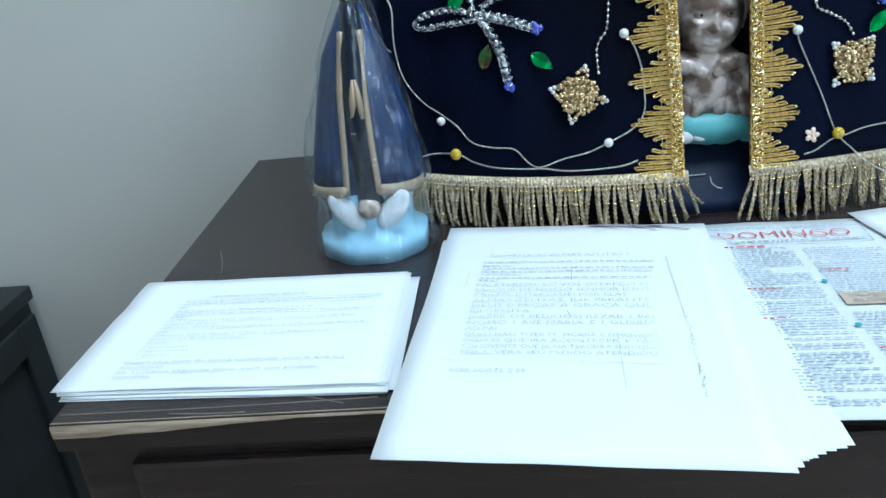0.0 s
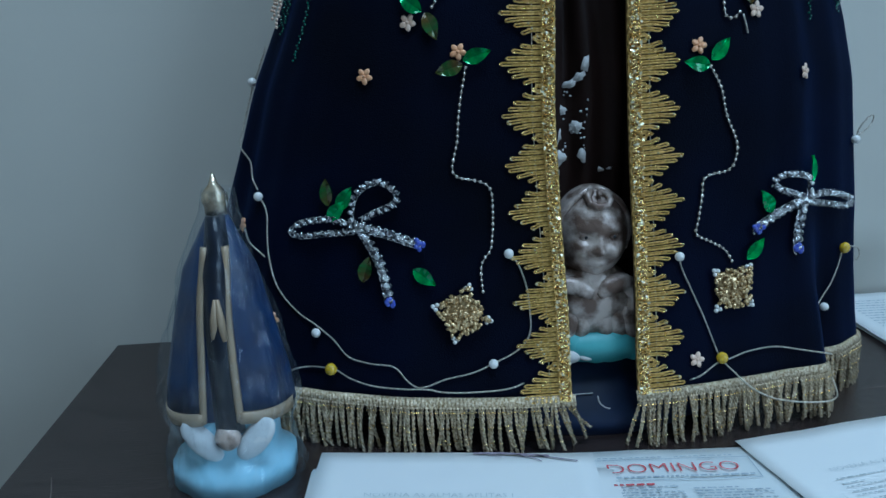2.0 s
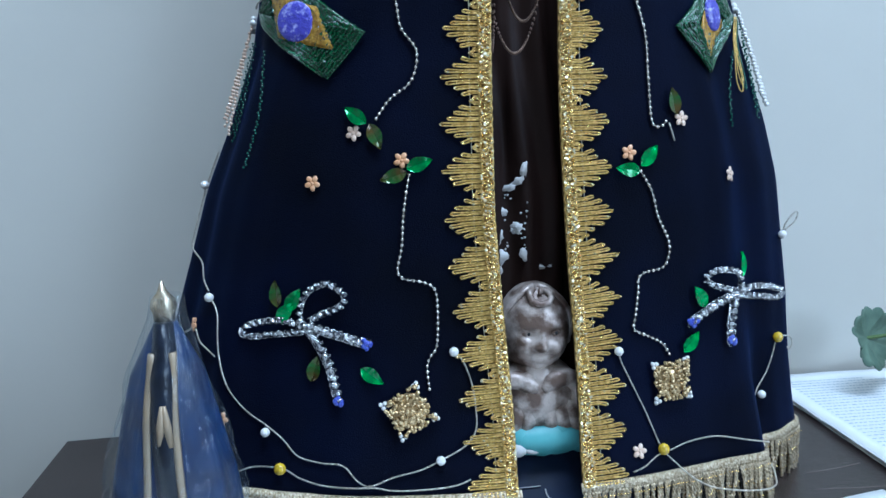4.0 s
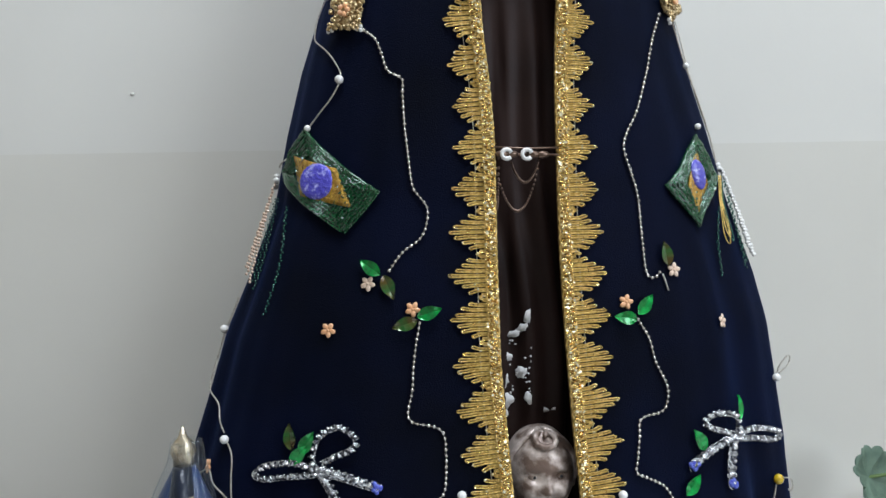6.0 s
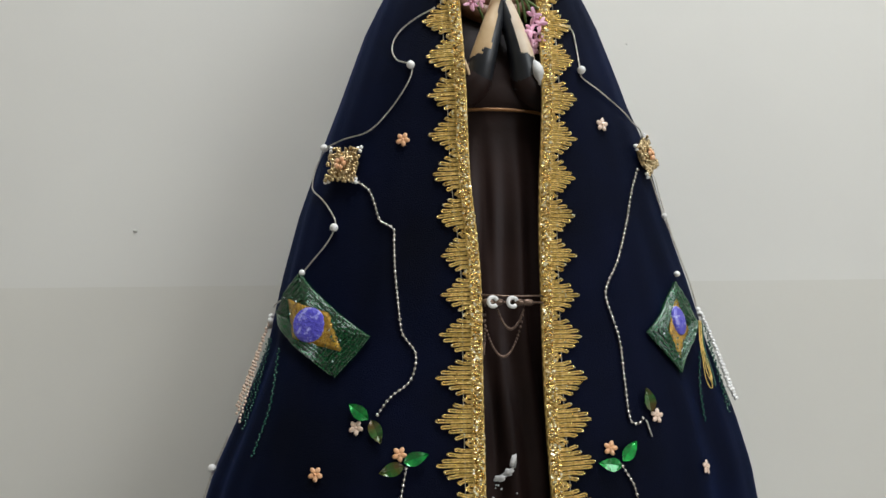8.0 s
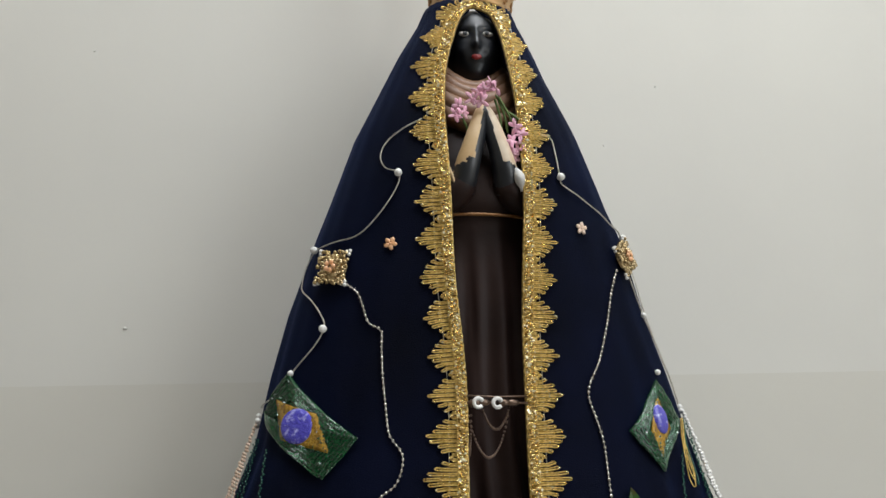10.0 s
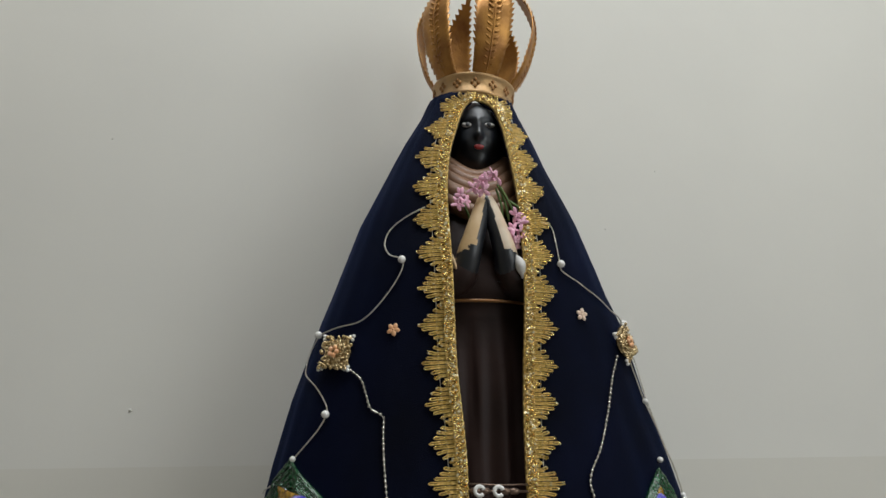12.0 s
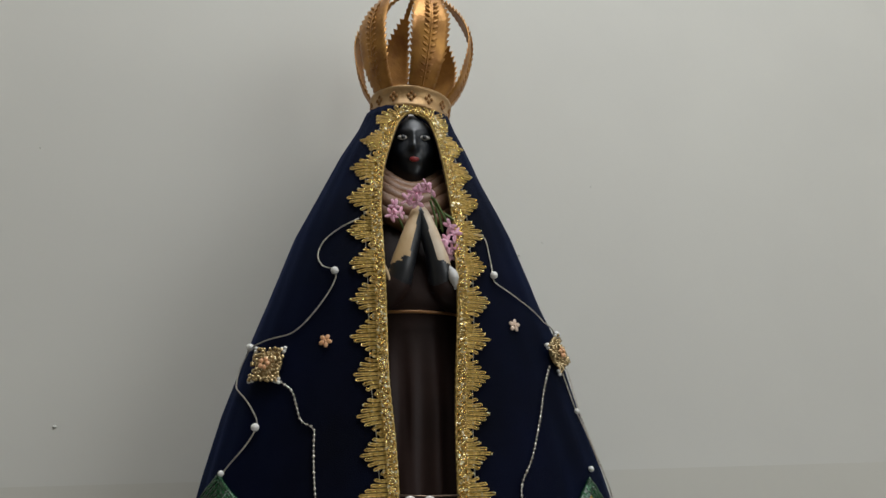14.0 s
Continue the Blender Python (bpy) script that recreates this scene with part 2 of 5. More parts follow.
def tube(bm, pts, r, sides=6, mi=0, closed=False):
    pts = [Vector(p) for p in pts]
    n = len(pts)
    rad = r if isinstance(r, (list, tuple)) else [r] * n
    rings, up = [], Vector((0.13, -0.97, 0.2)).normalized()
    for i, p in enumerate(pts):
        a, b = pts[i - 1] if (i or closed) else p, pts[(i + 1) % n] if (i < n - 1 or closed) else p
        d = (b - a).normalized() if (b - a).length > 1e-9 else Vector((0, 0, 1))
        s = d.cross(up)
        s = s.normalized() if s.length > 1e-4 else d.orthogonal().normalized()
        w = s.cross(d)
        rings.append([bm.verts.new(p + rad[i] * (s * math.cos(k) + w * math.sin(k))) for k in (2 * math.pi * j / sides for j in range(sides))])
    for i in range(n if closed else n - 1):
        a, b = rings[i], rings[(i + 1) % n]
        for j in range(sides):
            f = bm.faces.new((a[j], a[(j + 1) % sides], b[(j + 1) % sides], b[j]))
            f.material_index = mi
    if not closed:
        for ring in (rings[0][::-1], rings[-1]):
            bm.faces.new(ring).material_index = mi
    return bm


def blob(bm, c, r, mi=0, seg=12, m=None):
    """A rounded lump with half-axes r at c, turned by m."""
    r = (r, r, r) if isinstance(r, (int, float)) else r
    t = Matrix.Translation(c) @ (m or Matrix()) @ Matrix.Diagonal((*r, 1))
    out = bmesh.ops.create_uvsphere(bm, u_segments=seg, v_segments=max(5, seg // 2 + 1), radius=1.0, matrix=t)
    for f in {f for v in out["verts"] for f in v.link_faces}:
        f.material_index = mi
    return out["verts"]


def rings(bm, rows, n=32, mi=0, wobble=None, cap=True):
    """Skin through level ellipses: rows of z, cx, cy, rx, ry."""
    loops = []
    for z, cx, cy, rx, ry in rows:
        loop = []
        for j in range(n):
            a = 2 * math.pi * j / n
            k = 1 + (wobble(a, z) if wobble else 0)
            loop.append(bm.verts.new((cx + rx * k * math.cos(a), cy + ry * k * math.sin(a), z)))
        loops.append(loop)
    for a, b in zip(loops, loops[1:]):
        for j in range(n):
            bm.faces.new((a[j], a[(j + 1) % n], b[(j + 1) % n], b[j])).material_index = mi
    if cap:
        bm.faces.new(loops[0][::-1]).material_index = mi
        bm.faces.new(loops[-1]).material_index = mi
    return bm


def smooth_line(pts, step):
    """Points at even steps along a Catmull-Rom line through pts."""
    pts = [Vector(p) for p in pts]
    ext = [2 * pts[0] - pts[1], *pts, 2 * pts[-1] - pts[-2]]
    fine = []
    for a, b, c, d in zip(ext, ext[1:], ext[2:], ext[3:]):
        for k in range(12):
            t = k / 12
            fine.append(0.5 * (2 * b + (c - a) * t + (2 * a - 5 * b + 4 * c - d) * t * t + (3 * b - a - 3 * c + d) * t ** 3))
    fine.append(pts[-1])
    out, left = [fine[0]], step
    for a, b in zip(fine, fine[1:]):
        d = (b - a).length
        while d >= left > 0:
            a = a.lerp(b, left / d)
            out.append(a.copy())
            d, left = (b - a).length, step
        left -= d
    return out


# ---- the room ----
def wall_y(x):
    return 0.286 + 0.050 * (x + 0.2)


def line_z(x):
    return 1.311 + 0.0145 * x


X0, X1, Y0, TOP = -1.9, 1.9, -3.0, 3.45
bm = bmesh.new()
cols = [(x, wall_y(x)) for x in (X0 - 0.1, X1 + 0.1)]
for (xa, ya), (xb, yb) in zip(cols, cols[1:]):
    lo = [(xa, ya, 0), (xb, yb, 0), (xb, yb, line_z(xb)), (xa, ya, line_z(xa)), (xa, ya, TOP), (xb, yb, TOP)]
    f = [bm.verts.new(p) for p in lo]
    b = [bm.verts.new((x, y + 0.15, z)) for x, y, z in lo]
    bm.faces.new((f[0], f[1], f[2], f[3])).material_index = 1
    bm.faces.new((f[3], f[2], f[5], f[4]))
    for i, j in ((0, 1), (1, 2), (2, 5), (5, 4), (4, 3), (3, 0)):
        bm.faces.new((f[j], f[i], b[i], b[j]))
    bm.faces.new((b[3], b[2], b[1], b[0]))
    bm.faces.new((b[4], b[5], b[2], b[3]))
wall_back = tagged(link("wall_back", bm, [WALL, WALL_LOW], smooth=False), "off-white painted wall, slightly darker dado below", "wall", kind="structure")
bm = bmesh.new()
blob(bm, (-0.541, wall_y(-0.541), 0.887), (0.0014, 0.0006, 0.0055), seg=8, m=pose(0, 0, 0, 0, 18, 0))
part("scuff_mark", bm, MARK, wall_back, "small dark scuff mark")
bm = bmesh.new()
for x, z, r in ((-0.154, 1.371, 0.0024), (0.395, 1.60, 0.0022), (0.43, 1.62, 0.0013), (-0.21, 1.70, 0.0012), (0.51, 1.71, 0.0012)):
    blob(bm, (x, wall_y(x), z), (r, 0.0016, r * 0.8), seg=8)
tagged(part("paint_drip", bm, WALL, wall_back, "dried drips in the wall paint"), kind="stuff")


def slab(name, lo, hi, material, label, category):
    bm = bmesh.new()
    box(bm, lo, hi)
    return tagged(link(name, bm, material, smooth=False), label, category, kind="structure")


slab("floor", (X0 - 0.1, Y0 - 0.1, -0.1), (X1 + 0.1, 0.55, 0), FLOOR, "brown tiled floor", "floor")
bm = bmesh.new()
# ceiling opening made up to let the overhead fill through
FILLX0, FILLX1, FILLY0, FILLY1 = -0.18, 1.02, -1.16, -0.16
for lo, hi in (((X0 - 0.1, Y0 - 0.1), (FILLX0, 0.55)), ((FILLX1, Y0 - 0.1), (X1 + 0.1, 0.55)), ((FILLX0, Y0 - 0.1), (FILLX1, FILLY0)), ((FILLX0, FILLY1), (FILLX1, 0.55))):
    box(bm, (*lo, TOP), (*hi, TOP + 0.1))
tagged(link("ceiling", bm, CEIL, smooth=False), "unseen white ceiling with an opening added for the fill lamp", "ceiling", kind="structure")
# two unseen walls close the room and keep its bounce light low
slab("wall_left", (X0 - 0.1, Y0, 0), (X0, 0.19, TOP), WALL_FAR, "unseen wall, beige toned down to cut bounced light", "wall")
slab("wall_front", (X0 - 0.1, Y0 - 0.1, 0), (X1 + 0.1, Y0, TOP), WALL_FAR, "unseen wall, beige toned down to cut bounced light", "wall")
WY0, WY1, WZ0, WZ1 = -2.3, -1.0, 1.25, 2.55
bm = bmesh.new()
for lo, hi in (((X1, Y0, 0), (X1 + 0.15, WY0, TOP)), ((X1, WY1, 0), (X1 + 0.15, 0.385, TOP)), ((X1, WY0, 0), (X1 + 0.15, WY1, WZ0)), ((X1, WY0, WZ1), (X1 + 0.15, WY1, TOP))):
    box(bm, lo, hi)
tagged(link("wall_right", bm, WALL, smooth=False), "off-white painted wall with a window opening", "wall", kind="structure")
window_1 = thing("window_1", (X1 + 0.1, WY0, WZ0), "white-framed window in the side wall", "window", kind="structure")
bm = bmesh.new()
for lo, hi in (((0, 0, 0), (0.04, 0.05, 1.3)), ((0, 1.25, 0), (0.04, 1.3, 1.3)), ((0, 0.05, 0), (0.04, 1.25, 0.05)), ((0, 0.05, 1.25), (0.04, 1.25, 1.3)), ((0, 0.63, 0.05), (0.04, 0.67, 1.25))):
    box(bm, lo, hi)
part("window_frame", bm, FRAME, window_1, smooth=False)

# ---- dresser ----
TABLE = 0.85
DX0, DX1, DY0 = -0.233, 1.15, -0.223
dresser = thing("dresser", (0.46, 0.03, 0), "dark brown wooden dresser with a chipped front edge", "dresser")
dresser_at = Vector((0.46, 0.03, 0))


def on_dresser(ob):
    ob.location = -dresser_at
    return ob


bm = bmesh.new()
nx, ny = 60, 12
bot, topv = [], []
back = lambda x: wall_y(x) - 0.002
for k, z in ((0, TABLE - 0.020), (1, TABLE)):
    grid = []
    for i in range(nx + 1):
        x = DX0 + (DX1 - DX0) * i / nx
        grid.append([bm.verts.new((x, DY0 + (back(x) - DY0) * j / ny, z)) for j in range(ny + 1)])
    (topv if k else bot).extend(grid)
for i in range(nx):
    for j in range(ny):
        bm.faces.new((topv[i][j], topv[i + 1][j], topv[i + 1][j + 1], topv[i][j + 1]))
        bm.faces.new((bot[i][j + 1], bot[i + 1][j + 1], bot[i + 1][j], bot[i][j]))
    bm.faces.new((bot[i][0], bot[i + 1][0], topv[i + 1][0], topv[i][0]))
    bm.faces.new((bot[i + 1][ny], bot[i][ny], topv[i][ny], topv[i + 1][ny]))
for j in range(ny):
    bm.faces.new((bot[0][j + 1], bot[0][j], topv[0][j], topv[0][j + 1]))
    bm.faces.new((bot[nx][j], bot[nx][j + 1], topv[nx][j + 1], topv[nx][j]))
sharp = [e for e in bm.edges if abs(e.calc_face_angle(0)) > 1.0 and (all(abs(v.co.y - DY0) < 1e-5 for v in e.verts) or all(abs(v.co.x - DX0) < 1e-5 for v in e.verts))]
bmesh.ops.bevel(bm, geom=sharp, offset=0.0035, segments=2, affect="EDGES")
on_dresser(part("top", bm, WOOD, dresser, smooth=False))
bm = bmesh.new()
box(bm, (DX0 + 0.002, DY0 + 0.010, 0.06), (DX1 - 0.018, back(DX0) - 0.012, TABLE - 0.0205), bevel=0.003)
on_dresser(part("body", bm, WOOD, dresser, smooth=False))
for z in (0.10, 0.345, 0.59):
    for x in (DX0 + 0.04, DX0 + 0.735):
        bm = bmesh.new()
        box(bm, (x, DY0 + 0.003, z), (x + 0.60, DY0 + 0.016, z + 0.225), bevel=0.004)
        drawer = on_dresser(part("drawer", bm, WOOD, dresser, smooth=False))
        bm = bmesh.new()
        blob(bm, (x + 0.3, DY0 - 0.008, z + 0.11), (0.014, 0.014, 0.014))
        part("knob", bm, WOOD, drawer)
for x in (DX0 + 0.04, DX1 - 0.08):
    for y in (DY0 + 0.03, 0.20):
        bm = bmesh.new()
        box(bm, (x, y, 0), (x + 0.05, y + 0.05, 0.062), bevel=0.004)
        on_dresser(part("foot", bm, WOOD, dresser, smooth=False))
# chipped veneer along the front edge, and scratches in the polish
rnd = random.Random(4)
bm = bmesh.new()
n = 70
lower, upper, ridge = [], [], []
for i in range(n + 1):
    x = DX0 + 0.0005 + (DX1 - DX0 - 0.4) * i / n
    f = max(0.0, 1 - (x - DX0) / 0.14)
    h = 0.0012 + 0.0065 * min(1, f * 1.3) + 0.0012 * noise.noise((x * 60, 3, 0))
    if 0.15 < (x - DX0) < 0.22:
        h *= 0.4
    upper.append(bm.verts.new((x, DY0 + 0.0015, TABLE + 0.0004)))
    ridge.append(bm.verts.new((x, DY0 - 0.0012, TABLE - 0.0018)))
    lower.append(bm.verts.new((x, DY0 - 0.0012, TABLE - 0.0018 - max(0.0004, h))))
for i in range(n):
    bm.faces.new((ridge[i], ridge[i + 1], upper[i + 1], upper[i]))
    bm.faces.new((lower[i], lower[i + 1], ridge[i + 1], ridge[i]))
on_dresser(part("worn_edge", bm, WORN, dresser, "bare wood showing along the chipped edge"))
for (xa, ya), (xb, yb), w in (((-0.150, -0.172), (-0.141, -0.206), 0.0008), ((-0.12, -0.19), (-0.05, -0.216), 0.0006), ((-0.23, -0.213), (-0.03, -0.2105), 0.0007), ((-0.16, -0.217), (-0.11, -0.219), 0.001), ((-0.2, 0.02), (-0.185, -0.03), 0.0005), ((0.50, 0.09), (0.56, 0.10), 0.0006), ((0.49, 0.06), (0.57, 0.055), 0.0005)):
    bm = bmesh.new()
    tube(bm, smooth_line([(xa, ya, TABLE), ((xa + xb) / 2 + 0.002, (ya + yb) / 2 - 0.001, TABLE), (xb, yb, TABLE)], 0.006), w, 4)
    for v in bm.verts:
        v.co.z = TABLE + (v.co.z - TABLE) * 0.5
    on_dresser(part("scratch", bm, SCRATCH, dresser, "pale scratch in the polish"))

# ---- low cabinet beside the dresser ----
cab = thing("cabinet", (-0.827, 0.082, 0), "dark grey painted low cabinet with a framed side", "cabinet")
bm = bmesh.new()
box(bm, (-0.26, -0.21, 0), (0.27, 0.172, 0.696), bevel=0.004)
part("body", bm, CABINET, cab, smooth=False)
bm = bmesh.new()
box(bm, (-0.27, -0.22, 0.697), (0.276, 0.176, 0.716), bevel=0.003)
part("top", bm, CABINET, cab, smooth=False)
bm = bmesh.new()
for lo, hi in (((0.2705, -0.205, 0.02), (0.277, -0.165, 0.68)), ((0.2705, 0.125, 0.02), (0.277, 0.165, 0.68)), ((0.2705, -0.165, 0.64), (0.277, 0.125, 0.68)), ((0.2705, -0.165, 0.02), (0.277, 0.125, 0.06))):
    box(bm, lo, hi, bevel=0.0015)
part("side_frame", bm, CABINET, cab, smooth=False)


# ---- mantle surface ----
ZS = (.85, .90, .96, 1.02, 1.07, 1.13, 1.18, 1.245, 1.31, 1.37, 1.45, 1.48, 1.556, 1.62, 1.65, 1.69, 1.715, 1.73)
XL = (-.100, -.098, -.090, -.077, -.061, -.043, -.022, .003, .016, .031, .057, .068, .094, .124, .138, .160, .170, .180)
XR = (.517, .509, .502, .498, .491, .483, .469, .444, .424, .403, .380, .365, .336, .304, .292, .276, .268, .258)
DZ = (.85, .88, .92, 1.0, 1.15, 1.25, 1.35, 1.43, 1.50, 1.58, 1.65, 1.69, 1.71)
DD = (.160, .155, .142, .128, .120, .110, .105, .105, .107, .095, .076, .054, .043)
POWER, MID = 2.2, 0.17


def profile(z):
    """Centre, half-width and front depth of the mantle at height z."""
    l, r, d = np.interp(z, ZS, XL), np.interp(z, ZS, XR), np.interp(z, DZ, DD)
    return (l + r) / 2, (r - l) / 2, d


def fold(u, z):
    low = max(0.0, min(1.0, (1.45 - z) / 0.5))
    side = max(0.0, min(1.0, (abs(u) - 18) / 20))
    f = 0.0035 * low * side * math.sin(u * 0.21 + 1.3 * math.sin(z * 6) + 0.6) + 0.0018 * side * (0.2 + 0.8 * low) * math.sin(u * 0.47 + z * 7)
    hem = max(0.0, min(1.0, (1.02 - z) / 0.1))
    f += hem * (0.010 * math.exp(-((u - 43) / 4.5) ** 2) - 0.012 * math.exp(-((u - 53) / 5) ** 2))
    f += 0.0028 * math.exp(-((u - 38) / 3.0) ** 2) * max(0, min(1, (1.30 - z) / 0.1))
    return f


def flat_mantle(u, z):
    cx, w, d = profile(z)
    s, c = math.sin(radians(u)), math.cos(radians(u))
    e = 2 / POWER
    tuck = 0.004 * max(0.0, min(1.0, (abs(u) - 48) / 40)) ** 1.5 if u > 0 else 0.0
    return Vector((cx + w * math.copysign(abs(s) ** e, s) - tuck, MID - (d if c > 0 else -0.06) * abs(c) ** e, z))


def mantle(u, z, off=0.0):
    """A point off metres outside the cloth, at the angle u round it and the height z."""
    p = flat_mantle(u, z)
    a, b = flat_mantle(u + 0.7, z) - flat_mantle(u - 0.7, z), flat_mantle(u, z + 0.004) - flat_mantle(u, z - 0.004)
    return p + a.cross(b).normalized() * (off + fold(u, z))


def mantle_frame(u, z, off=0.0, turn=0.0):
    """A pose on the cloth: x along it, y up it, z out of it."""
    p = mantle(u, z, off)
    a, b = mantle(u + 0.7, z) - mantle(u - 0.7, z), mantle(u, z + 0.004) - mantle(u, z - 0.004)
    n = a.cross(b).normalized()
    b = (b - n * b.dot(n)).normalized()
    return Matrix.Translation(p) @ Matrix((b.cross(n), b, n)).transposed().to_4x4() @ Matrix.Rotation(radians(turn), 4, "Z")


def mantle_u(x, z):
    cx, w, _ = profile(z)
    k = max(-0.999, min(0.999, (x - cx) / w))
    return math.degrees(math.asin(math.copysign(abs(k) ** (POWER / 2), k)))


LEFT_Z = (.85, .95, 1.0, 1.04, 1.08, 1.12, 1.16, 1.20, 1.24, 1.29, 1.34, 1.39, 1.43, 1.47, 1.52, 1.57, 1.615, 1.650, 1.674, 1.688, 1.695)
LEFT_U = (-0.3, -0.4, -1.3, -2.4, -3.6, -4.8, -5.7, -6.4, -6.8, -6.6, -7.2, -9.1, -10.7, -12.0, -14.2, -17.2, -18.6, -16.6, -14.6, -10.5, -3)
RIGHT_Z = LEFT_Z
RIGHT_U = (8.3, 8.5, 7.9, 6.9, 5.9, 5.0, 4.3, 4.1, 4.4, 5.3, 6.4, 7.7, 8.8, 10.6, 12.6, 14.8, 17.0, 16.8, 15.2, 10.5, -3)
HEM = 0.892


mantle_thing = thing("mantle", (0.215, MID, TABLE), "navy velvet mantle with gold lace and beads on a statue", "mantle")
mantle_at = Vector((0.215, MID, TABLE))


def mpart(name, bm, material, parent=None, label="", smooth=True):
    """A part of the mantle, made in world places."""
    ob = part(name, bm, material, parent or mantle_thing, label, smooth)
    if not parent:
        ob.location = -mantle_at
    return ob


bm = bmesh.new()
levels = [HEM + (1.712 - HEM) * (i / 84) for i in range(85)]
COLS = 150
skin = []
for z in levels:
    a, b = float(np.interp(z, RIGHT_Z, RIGHT_U)), float(np.interp(z, LEFT_Z, LEFT_U)) + 360
    row = []
    for j in range(COLS + 1):
        k = j / COLS
        k = k - 0.12 * math.sin(2 * math.pi * k) / (2 * math.pi) * -1
        u = a + (b - a) * k
        u = u - 360 if u > 180 else u
        row.append(bm.verts.new(mantle(u, z)))
    skin.append(row)
for ra, rb in zip(skin, skin[1:]):
    for j in range(COLS):
        bm.faces.new((ra[j], ra[j + 1], rb[j + 1], rb[j]))
cloth = mpart("cloth", bm, VELVET, label="navy blue velvet")
sol = cloth.modifiers.new("thickness", "SOLIDIFY")
sol.thickness, sol.offset = 0.002, -1.0


# ---- gold lace along the opening ----
def edge_line(step):
    left = [(u, z) for u, z in zip(LEFT_U, LEFT_Z) if z > 0.9]
    right = [(u, z) for u, z in zip(RIGHT_U, RIGHT_Z) if z > 0.9]
    pts = []
    for u, z in [(-0.3, 0.890), *left, *right[:-1][::-1], (8.3, 0.890)]:
        p = flat_mantle(u, z)
        pts.append((p.x, 0, p.z))
    return smooth_line(pts, step)


EDGE = edge_line(0.002)


def lace_point(s, out, lift=0.0):
    """s metres along the opening's edge, out metres away from it over the cloth."""
    i = max(1.0, min(len(EDGE) - 2.001, s / 0.002))
    k = int(i)
    p = EDGE[k].lerp(EDGE[k + 1], i - k)
    lo, hi = max(0, k - 5), min(len(EDGE) - 1, k + 6)
    d = (EDGE[hi] - EDGE[lo]).normalized()
    q = p + Vector((-d.z, 0, d.x)) * out
    return mantle(mantle_u(q.x, q.z), q.z, lift)


LACE = (len(EDGE) - 1) * 0.002
BAND = 0.0095
bm = bmesh.new()
cnt = int(LACE / 0.004)
strip = []
for i in range(cnt + 1):
    s = LACE * i / cnt
    strip.append([bm.verts.new(lace_point(s, o, l)) for o, l in ((-0.001, 0.0005), (-0.001, 0.0018), (BAND * 0.5, 0.0026), (BAND, 0.0018), (BAND, 0.0005))])
for a, b in zip(strip, strip[1:]):
    for j in range(4):
        bm.faces.new((a[j], b[j], b[j + 1], a[j + 1]))
lace = mpart("lace_band", bm, GOLD_DULL, label="gold metallic lace band")
def spangle(bm, p, r, rng, mi=0):
    """A tiny five-sided metal disc, turned at random."""
    m = Matrix.Translation(p) @ pose(0, 0, 0, 90 + rng.gauss(-25, 28), rng.gauss(0, 25), rng.gauss(10, 25))
    vs = [bm.verts.new(m @ Vector((r * math.cos(a), r * math.sin(a), h))) for h in (0, 0.0003) for a in (0, 1.257, 2.513, 3.770, 5.027)]
    fs = [bm.faces.new(vs[5:]), bm.faces.new(vs[4::-1])]
    fs += [bm.faces.new((vs[a], vs[(a + 1) % 5], vs[5 + (a + 1) % 5], vs[5 + a])) for a in range(5)]
    for f in fs:
        f.material_index = mi


# plaited cords and sequins over the band
rnd = random.Random(9)
turns = np.cumsum([rnd.uniform(0.75, 1.25) for _ in range(2001)]) * (2 * math.pi * LACE / 2000 / 0.0078)
for k, phase in enumerate((0.0, 2.1, 4.2)):
    bm = bmesh.new()
    pts = [lace_point(LACE * i / 2000, BAND * (0.5 + 0.43 * math.sin(turns[i] + phase)), 0.0034 + 0.0012 * math.cos(2 * turns[i] + phase) + rnd.uniform(0, 0.0005)) for i in range(2001)]
    tube(bm, pts, [0.0006 + 0.0004 * abs(math.sin(i * 0.37)) for i in range(2001)], 4)
    part("plaited_cord", bm, GOLD if k == 1 else GOLD_GLIT, lace, smooth=False)
for o in (0.0002, BAND - 0.0004):
    bm = bmesh.new()
    tube(bm, [lace_point(LACE * i / 600, o + 0.0005 * math.sin(i * 2.1), 0.0022) for i in range(601)], 0.0008, 4)
    part("edging_cord", bm, GOLD, lace)
bm = bmesh.new()
# every second spangle is pale, as a painted glint
for i in range(1500):
    p = lace_point(rnd.uniform(0, LACE), rnd.uniform(0.0002, BAND), 0.0046)
    spangle(bm, p, rnd.uniform(0.0008, 0.0016), rnd, i % 2)
tagged(part("sequin", bm, [GOLD_GLIT, GLINT_PALE], lace, smooth=False), kind="stuff")
